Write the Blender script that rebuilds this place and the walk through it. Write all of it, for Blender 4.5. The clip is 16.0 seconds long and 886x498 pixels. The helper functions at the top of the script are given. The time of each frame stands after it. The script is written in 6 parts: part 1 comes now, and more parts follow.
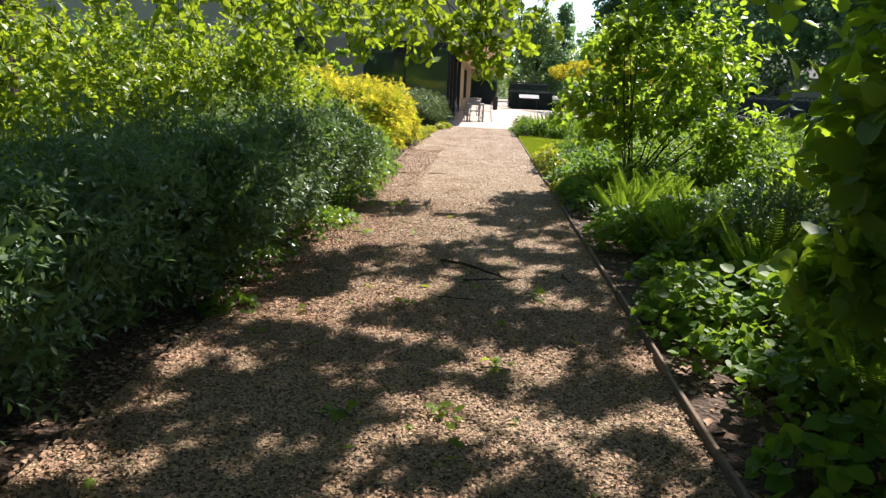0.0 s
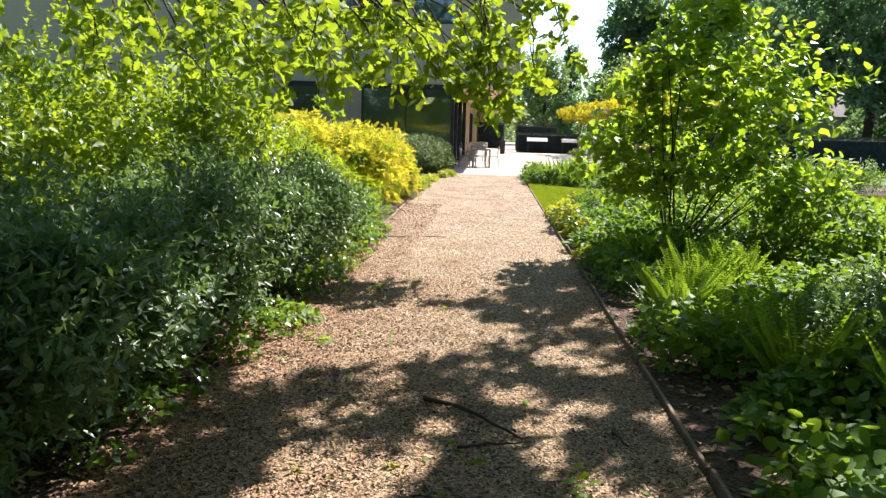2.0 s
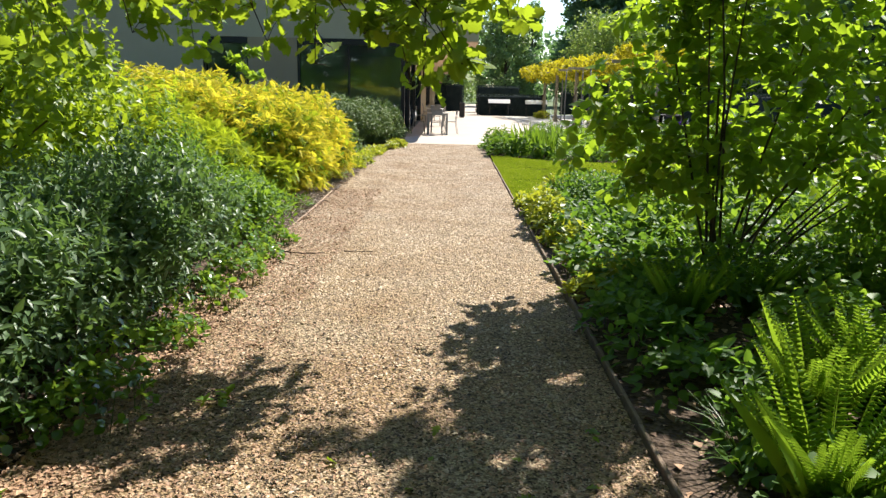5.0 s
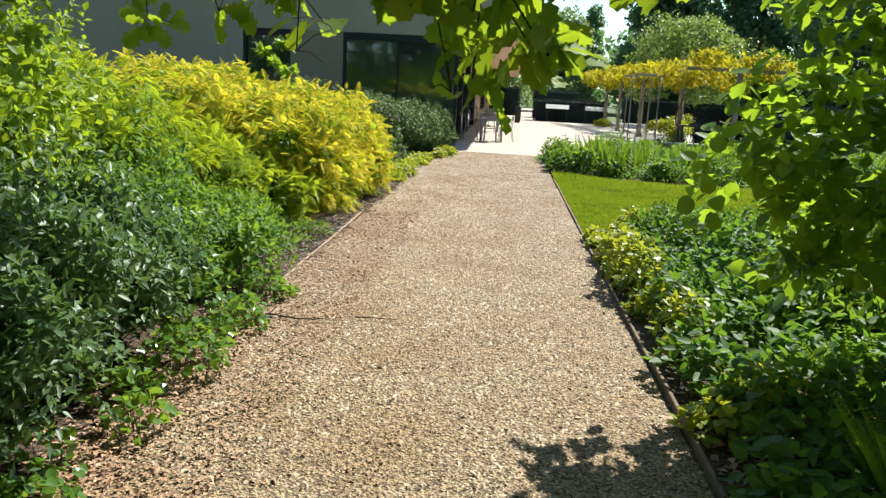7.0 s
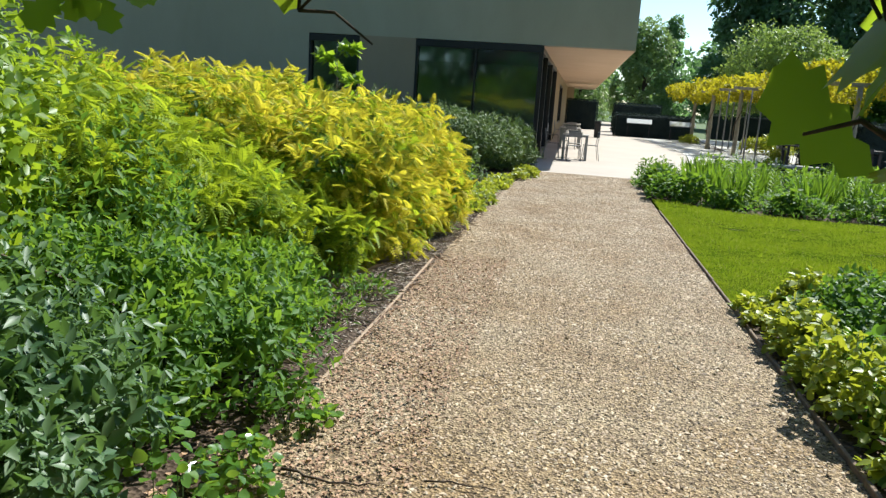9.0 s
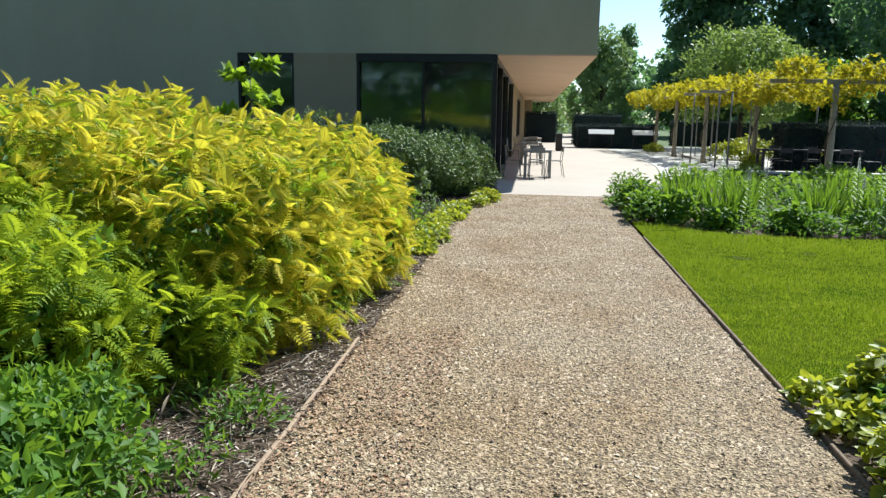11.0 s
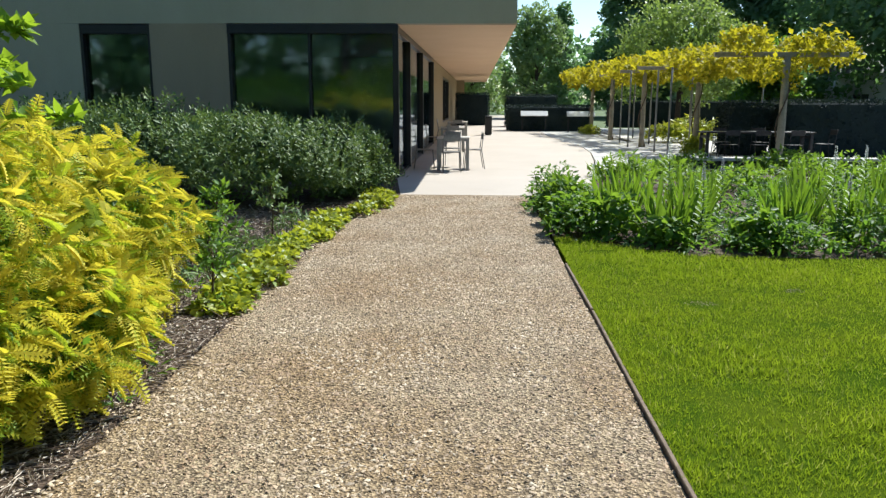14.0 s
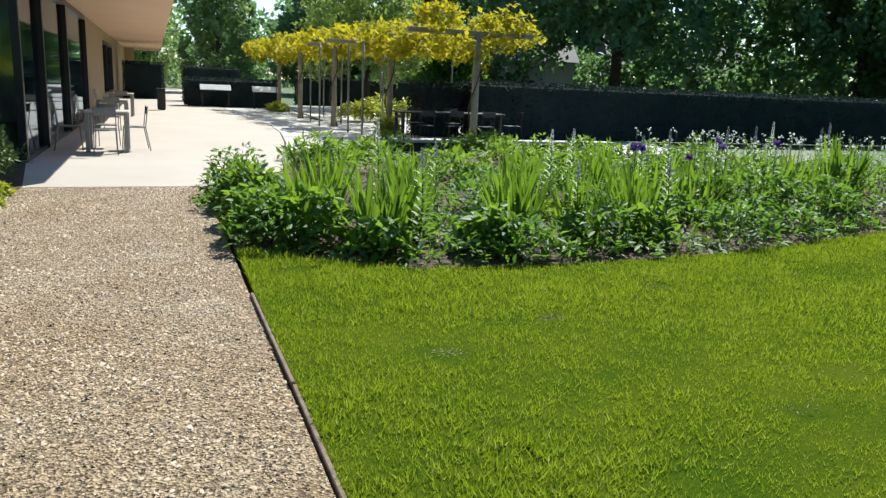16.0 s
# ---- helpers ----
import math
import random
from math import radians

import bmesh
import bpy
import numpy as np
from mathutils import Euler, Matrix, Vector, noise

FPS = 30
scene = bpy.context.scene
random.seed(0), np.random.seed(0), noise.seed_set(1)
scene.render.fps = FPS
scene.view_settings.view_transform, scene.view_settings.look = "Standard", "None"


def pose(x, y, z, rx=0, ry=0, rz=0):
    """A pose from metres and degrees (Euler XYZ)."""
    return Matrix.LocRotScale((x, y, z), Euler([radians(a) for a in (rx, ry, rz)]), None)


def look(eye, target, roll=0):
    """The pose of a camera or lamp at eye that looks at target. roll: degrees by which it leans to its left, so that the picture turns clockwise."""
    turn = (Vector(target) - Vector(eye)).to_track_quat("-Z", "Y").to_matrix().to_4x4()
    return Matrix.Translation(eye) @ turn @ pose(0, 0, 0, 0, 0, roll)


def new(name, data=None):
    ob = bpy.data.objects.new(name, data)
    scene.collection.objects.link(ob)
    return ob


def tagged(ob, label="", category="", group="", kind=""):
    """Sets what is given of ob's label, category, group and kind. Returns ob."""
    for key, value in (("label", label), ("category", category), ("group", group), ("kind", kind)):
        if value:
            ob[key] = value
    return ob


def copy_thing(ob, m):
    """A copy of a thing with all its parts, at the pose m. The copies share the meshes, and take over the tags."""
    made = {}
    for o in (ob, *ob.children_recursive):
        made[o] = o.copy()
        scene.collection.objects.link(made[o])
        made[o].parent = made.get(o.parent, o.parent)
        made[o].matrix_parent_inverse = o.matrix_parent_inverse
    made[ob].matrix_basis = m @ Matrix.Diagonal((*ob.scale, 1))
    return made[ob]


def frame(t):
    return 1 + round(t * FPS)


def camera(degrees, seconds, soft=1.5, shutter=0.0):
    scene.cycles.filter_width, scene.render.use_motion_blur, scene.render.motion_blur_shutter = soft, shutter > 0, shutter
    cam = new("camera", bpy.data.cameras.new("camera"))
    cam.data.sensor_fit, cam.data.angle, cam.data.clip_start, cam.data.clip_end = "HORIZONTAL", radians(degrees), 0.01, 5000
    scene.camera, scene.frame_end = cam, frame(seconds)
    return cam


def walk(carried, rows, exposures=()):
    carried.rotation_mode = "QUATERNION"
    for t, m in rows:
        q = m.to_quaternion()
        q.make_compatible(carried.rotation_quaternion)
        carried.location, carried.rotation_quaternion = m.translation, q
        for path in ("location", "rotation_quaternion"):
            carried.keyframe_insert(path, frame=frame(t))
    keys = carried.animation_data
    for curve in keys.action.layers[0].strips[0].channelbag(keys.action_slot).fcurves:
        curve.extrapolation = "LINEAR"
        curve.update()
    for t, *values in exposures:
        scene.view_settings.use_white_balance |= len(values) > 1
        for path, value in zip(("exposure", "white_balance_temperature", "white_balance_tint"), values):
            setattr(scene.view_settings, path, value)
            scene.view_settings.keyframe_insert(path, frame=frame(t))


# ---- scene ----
# camera and its walk
cam = camera(60.9, 16.0, soft=1.4)
PATH = [
    (0, (-0.025, -0.052, 1.525), (-0.113, 1.9, 1.097), 2.7),
    (0.5, (-0.005, 0.544, 1.537), (-0.111, 2.489, 1.083), 2.9),
    (1, (-0.032, 1.111, 1.565), (-0.145, 3.051, 1.09), 2.7),
    (1.5, (0.018, 1.674, 1.563), (-0.101, 3.628, 1.153), 2.5),
    (2, (0.002, 2.226, 1.563), (-0.116, 4.197, 1.244), 1.8),
    (2.5, (-0.021, 2.801, 1.57), (-0.139, 4.77, 1.243), 0.7),
    (3, (-0.007, 3.404, 1.566), (-0.118, 5.369, 1.212), 0.8),
    (3.5, (0.015, 4.054, 1.576), (0.024, 6.02, 1.205), 1.4),
    (4, (0.071, 4.617, 1.567), (0.081, 6.585, 1.209), 1.3),
    (4.2, (0.135, 4.833, 1.553), (0.126, 6.799, 1.186), 1.3),
    (6.3, (0.115, 6.98, 1.64), (0.089, 8.929, 1.191), 1.1),
    (6.5, (0.105, 7.215, 1.619), (0.058, 9.165, 1.176), 1.2),
    (7, (0.072, 7.804, 1.613), (-0.072, 9.756, 1.198), 3.1),
    (7.5, (-0.047, 8.4, 1.624), (-0.265, 10.357, 1.273), 2.9),
    (8, (-0.126, 8.973, 1.607), (-0.419, 10.917, 1.243), 3.7),
    (8.2, (-0.179, 9.159, 1.613), (-0.509, 11.096, 1.24), 4.1),
    (10.3, (-0.592, 11.279, 1.631), (-0.839, 13.22, 1.218), 1.9),
    (10.5, (-0.565, 11.516, 1.626), (-0.8, 13.464, 1.242), 1.5),
    (11, (-0.47, 12.023, 1.612), (-0.704, 13.979, 1.266), 0.9),
    (11.5, (-0.361, 12.528, 1.619), (-0.563, 14.485, 1.257), 0.9),
    (12, (-0.224, 13.082, 1.606), (-0.415, 15.033, 1.207), 2.1),
    (12.5, (-0.141, 13.649, 1.585), (-0.34, 15.606, 1.224), 1.3),
    (13, (-0.016, 14.15, 1.589), (-0.165, 16.116, 1.25), -1.1),
    (13.5, (0.113, 14.646, 1.612), (0.012, 16.609, 1.243), -0.1),
    (14, (0.151, 15.156, 1.634), (0.065, 17.115, 1.244), 0.2),
    (14.5, (0.228, 15.713, 1.624), (0.158, 17.676, 1.245), 1.6),
    (15, (0.305, 16.257, 1.576), (0.448, 18.212, 1.178), 1.9),
    (15.5, (0.397, 16.828, 1.538), (0.794, 18.744, 1.127), 2.1),
    (16, (0.477, 17.337, 1.517), (1.176, 19.162, 1.09), 2.5),
]
EXPOSURES = [(0, 1.22, 6250, 18), (0.5, 1.4, 6250, 18), (1.1, 1.66, 6250, 18), (1.6, 1.66, 6300, 17), (2.6, 1.3, 6300, 17), (4, 1.28, 6300, 14), (7, 1.06, 6150, 6), (10.5, 0.88, 5720, 4), (16, 0.86, 5820, 5)]
walk(cam, [(t, look(eye, target, roll)) for t, eye, target, roll in PATH], EXPOSURES)

# world, sun
SUN_AZ, SUN_EL = 39.0, 46.0      # degrees from +y towards +x; above the horizon
world = bpy.data.worlds.new("sky")
scene.world = world
world.use_nodes = True
wn = world.node_tree.nodes
sky = wn.new("ShaderNodeTexSky")
sky.sky_type = "NISHITA"
sky.sun_disc = False
sky.sun_elevation, sky.sun_rotation = radians(SUN_EL), radians(SUN_AZ)
sky.air_density, sky.dust_density, sky.ozone_density = 1.0, 0.3, 1.5
wn["Background"].inputs["Strength"].default_value = 0.09
world.node_tree.links.new(sky.outputs[0], wn["Background"].inputs["Color"])
sun_data = bpy.data.lights.new("sun", "SUN")
sun_data.energy, sun_data.angle, sun_data.color = 5.0, radians(0.55), (1.0, 0.93, 0.82)
sun = new("sun", sun_data)
sun_from = Vector((math.sin(radians(SUN_AZ)) * math.cos(radians(SUN_EL)), math.cos(radians(SUN_AZ)) * math.cos(radians(SUN_EL)), math.sin(radians(SUN_EL))))
sun.matrix_world = look(sun_from * 60, (0, 0, 0))


# ---------------------------------------------------------------- materials
class Nodes:
    def __init__(self, name):
        self.m = bpy.data.materials.new(name)
        self.m.use_nodes = True
        self.t = self.m.node_tree
        self.b = self.t.nodes["Principled BSDF"]
        self.out = self.t.nodes["Material Output"]

    def add(self, kind, **ins):
        n = self.t.nodes.new(kind)
        for k, v in ins.items():
            n.inputs[k.replace("_", " ")].default_value = v
        return n

    def link(self, a, b):
        self.t.links.new(a, b)

    def coords(self):
        return self.add("ShaderNodeTexCoord").outputs["Object"]

    def noise(self, scale, detail=4.0, rough=0.6, vec=None):
        n = self.add("ShaderNodeTexNoise", Scale=scale, Detail=detail, Roughness=rough)
        self.link(vec or self.coords(), n.inputs["Vector"])
        return n.outputs["Fac"]

    def ramp(self, fac, stops):
        r = self.t.nodes.new("ShaderNodeValToRGB")
        while len(r.color_ramp.elements) < len(stops):
            r.color_ramp.elements.new(0.5)
        for e, (p, c) in zip(r.color_ramp.elements, stops):
            e.position, e.color = p, (*c, 1)
        self.link(fac, r.inputs[0])
        return r.outputs[0]

    def mix(self, fac, a, b, how="MIX"):
        n = self.t.nodes.new("ShaderNodeMix")
        n.data_type, n.blend_type = "RGBA", how
        for sock, v in ((n.inputs[0], fac), (n.inputs[6], a), (n.inputs[7], b)):
            if isinstance(v, (int, float)):
                sock.default_value = v
            elif isinstance(v, tuple):
                sock.default_value = (*v, 1)
            else:
                self.link(v, sock)
        return n.outputs[2]

    def bump(self, fac, strength, distance=0.01):
        n = self.add("ShaderNodeBump", Strength=strength, Distance=distance)
        self.link(fac, n.inputs["Height"])
        self.link(n.outputs[0], self.b.inputs["Normal"])
        return n.outputs[0]

    def base(self, col):
        if isinstance(col, tuple):
            self.b.inputs["Base Color"].default_value = (*col, 1)
        else:
            self.link(col, self.b.inputs["Base Color"])

    def gloss(self, rough, metal=0.0, spec=0.5):
        self.b.inputs["Roughness"].default_value = rough
        self.b.inputs["Metallic"].default_value = metal
        self.b.inputs["Specular IOR Level"].default_value = spec


def island(n):
    return n.t.nodes.new("ShaderNodeNewGeometry").outputs["Random Per Island"]


def leaf_mat(name, a, b, glow, rough=0.45, trans=0.4, spec=0.5, patch=1.2, single=False, weight=0.45):
    """Foliage: colour varies leaf by leaf and in patches; light passes through the blade."""
    n = Nodes(name)
    rnd = n.t.nodes.new("ShaderNodeObjectInfo").outputs["Random"] if single else island(n)
    geo = n.t.nodes.new("ShaderNodeNewGeometry").outputs["Position"]
    big = n.ramp(n.noise(patch, 3.0, 0.6, geo), [(0.32, (0, 0, 0)), (0.68, (1, 1, 1))])
    fac = n.mix(weight, rnd, big)
    col = n.mix(fac, a, b)
    n.base(col)
    n.gloss(rough, 0, spec)
    tr = n.add("ShaderNodeBsdfTranslucent")
    n.link(n.mix(0.5, col, glow), tr.inputs["Color"])
    mx = n.add("ShaderNodeMixShader", Fac=trans)
    n.link(n.b.outputs[0], mx.inputs[1])
    n.link(tr.outputs[0], mx.inputs[2])
    n.link(mx.outputs[0], n.out.inputs["Surface"])
    return n.m


def grain_mat(name, dark, light, scale, rough=0.8, bump=0.3, metal=0.0, spec=0.4, fine=8.0):
    """A plain surface with wear at two scales."""
    n = Nodes(name)
    a = n.noise(scale, 5.0, 0.65)
    b = n.noise(scale * fine, 3.0, 0.6)
    n.base(n.ramp(n.mix(0.35, a, b), [(0.3, dark), (0.7, light)]))
    n.gloss(rough, metal, spec)
    n.bump(b, bump, 0.004)
    return n.m


def stones_mat(name, colours, patches=False):
    n = Nodes(name)
    r = n.ramp(island(n), [(i / max(1, len(colours) - 1), c) for i, c in enumerate(colours)])
    f = n.noise(140.0, 3.0)
    col = n.mix(0.25, r, n.ramp(f, [(0.3, (0.08, 0.06, 0.045)), (0.7, (0.55, 0.47, 0.38))]))
    if patches:
        geo = n.t.nodes.new("ShaderNodeNewGeometry").outputs["Position"]
        col = n.mix(1.0, col, n.ramp(n.noise(1.6, 5.0, 0.65, geo), [(0.36, (0.66, 0.55, 0.45)), (0.6, (1.0, 0.98, 0.96))]), "MULTIPLY")
    n.base(col)
    n.gloss(0.75, 0, 0.35)
    return n.m


def gravel_mat():
    n = Nodes("gravel_bed")
    c = n.coords()
    v = n.add("ShaderNodeTexVoronoi", Scale=75.0, Randomness=1.0)
    n.link(c, v.inputs["Vector"])
    fine = n.ramp(v.outputs["Color"], [(0.15, (0.06, 0.044, 0.027)), (0.45, (0.215, 0.165, 0.105)), (0.9, (0.46, 0.375, 0.25))])
    drift = n.ramp(n.noise(0.9, 4.0), [(0.35, (0.8, 0.68, 0.52)), (0.7, (1.0, 0.98, 0.94))])
    n.base(n.mix(1.0, fine, drift, "MULTIPLY"))
    n.gloss(0.85, 0, 0.3)
    n.bump(v.outputs["Distance"], 0.9, 0.012)
    return n.m


def lawn_mat():
    n = Nodes("lawn_turf")
    c = n.coords()
    a = n.noise(1.1, 5.0, 0.65, c)
    b = n.noise(45.0, 4.0, 0.7, c)
    n.base(n.mix(0.5, n.ramp(a, [(0.35, (0.024, 0.058, 0.004)), (0.65, (0.09, 0.112, 0.008))]), n.ramp(b, [(0.3, (0.018, 0.04, 0.003)), (0.7, (0.085, 0.105, 0.008))])))
    n.gloss(0.95, 0, 0.0)
    n.bump(b, 0.4, 0.015)
    return n.m


def grass_mat():
    """Mown blades: green and yellowish drifts, paler dry ones here and there."""
    n = Nodes("grass_blade")
    geo = n.t.nodes.new("ShaderNodeNewGeometry").outputs["Position"]
    rnd = island(n)
    drift = n.ramp(n.noise(1.1, 5.0, 0.7, geo), [(0.36, (0, 0, 0)), (0.64, (1, 1, 1))])
    spot = n.ramp(n.noise(5.5, 4.0, 0.65, geo), [(0.4, (0, 0, 0)), (0.66, (1, 1, 1))])
    green = n.mix(rnd, (0.04, 0.11, 0.008), (0.17, 0.27, 0.018))
    yellow = n.mix(rnd, (0.11, 0.17, 0.01), (0.34, 0.38, 0.03))
    col = n.mix(n.mix(0.5, drift, spot), green, yellow)
    dry = n.ramp(rnd, [(0.93, (0, 0, 0)), (0.96, (1, 1, 1))])
    col = n.mix(dry, col, (0.42, 0.37, 0.15))
    n.base(col)
    n.gloss(0.8, 0, 0.06)
    tr = n.add("ShaderNodeBsdfTranslucent")
    n.link(n.mix(0.5, col, (0.52, 0.64, 0.02)), tr.inputs["Color"])
    mx = n.add("ShaderNodeMixShader", Fac=0.4)
    n.link(n.b.outputs[0], mx.inputs[1])
    n.link(tr.outputs[0], mx.inputs[2])
    n.link(mx.outputs[0], n.out.inputs["Surface"])
    return n.m


def soil_mat():
    n = Nodes("mulched_soil")
    c = n.coords()
    v = n.add("ShaderNodeTexVoronoi", Scale=38.0)
    n.link(c, v.inputs["Vector"])
    a = n.noise(3.0, 5.0, 0.6, c)
    n.base(n.mix(0.5, n.ramp(v.outputs["Color"], [(0.2, (0.03, 0.02, 0.014)), (0.9, (0.16, 0.11, 0.075))]), n.ramp(a, [(0.3, (0.035, 0.023, 0.016)), (0.7, (0.12, 0.085, 0.06))])))
    n.gloss(0.9, 0, 0.2)
    n.bump(v.outputs["Distance"], 0.9, 0.02)
    return n.m


def paving_mat(name, dark, light):
    n = Nodes(name)
    c = n.coords()
    a = n.noise(0.5, 5.0, 0.6, c)
    b = n.noise(90.0, 3.0, 0.7, c)
    n.base(n.ramp(n.mix(0.35, a, b), [(0.3, dark), (0.7, light)]))
    n.gloss(0.8, 0, 0.3)
    n.bump(b, 0.25, 0.003)
    return n.m


def stone_panel_mat(name, dark, light):
    """Pale wall with faint upright cloudiness."""
    n = Nodes(name)
    m = n.add("ShaderNodeMapping")
    m.inputs["Scale"].default_value = (0.6, 0.6, 0.22)
    n.link(n.coords(), m.inputs["Vector"])
    a = n.noise(1.0, 6.0, 0.65, m.outputs[0])
    b = n.noise(60.0, 3.0, 0.6)
    n.base(n.ramp(n.mix(0.3, a, b), [(0.3, dark), (0.7, light)]))
    n.gloss(0.75, 0, 0.35)
    n.bump(b, 0.15, 0.003)
    return n.m


def glass_mat():
    n = Nodes("window_glass")
    f = n.add("ShaderNodeFresnel", IOR=1.95)
    g = n.add("ShaderNodeBsdfGlossy", Roughness=0.04, Color=(0.75, 0.87, 1.0, 1))
    t = n.add("ShaderNodeBsdfTransparent", Color=(0.62, 0.68, 0.68, 1))
    mx = n.t.nodes.new("ShaderNodeMixShader")
    n.link(f.outputs[0], mx.inputs[0])
    n.link(t.outputs[0], mx.inputs[1])
    n.link(g.outputs[0], mx.inputs[2])
    n.link(mx.outputs[0], n.out.inputs["Surface"])
    return n.m


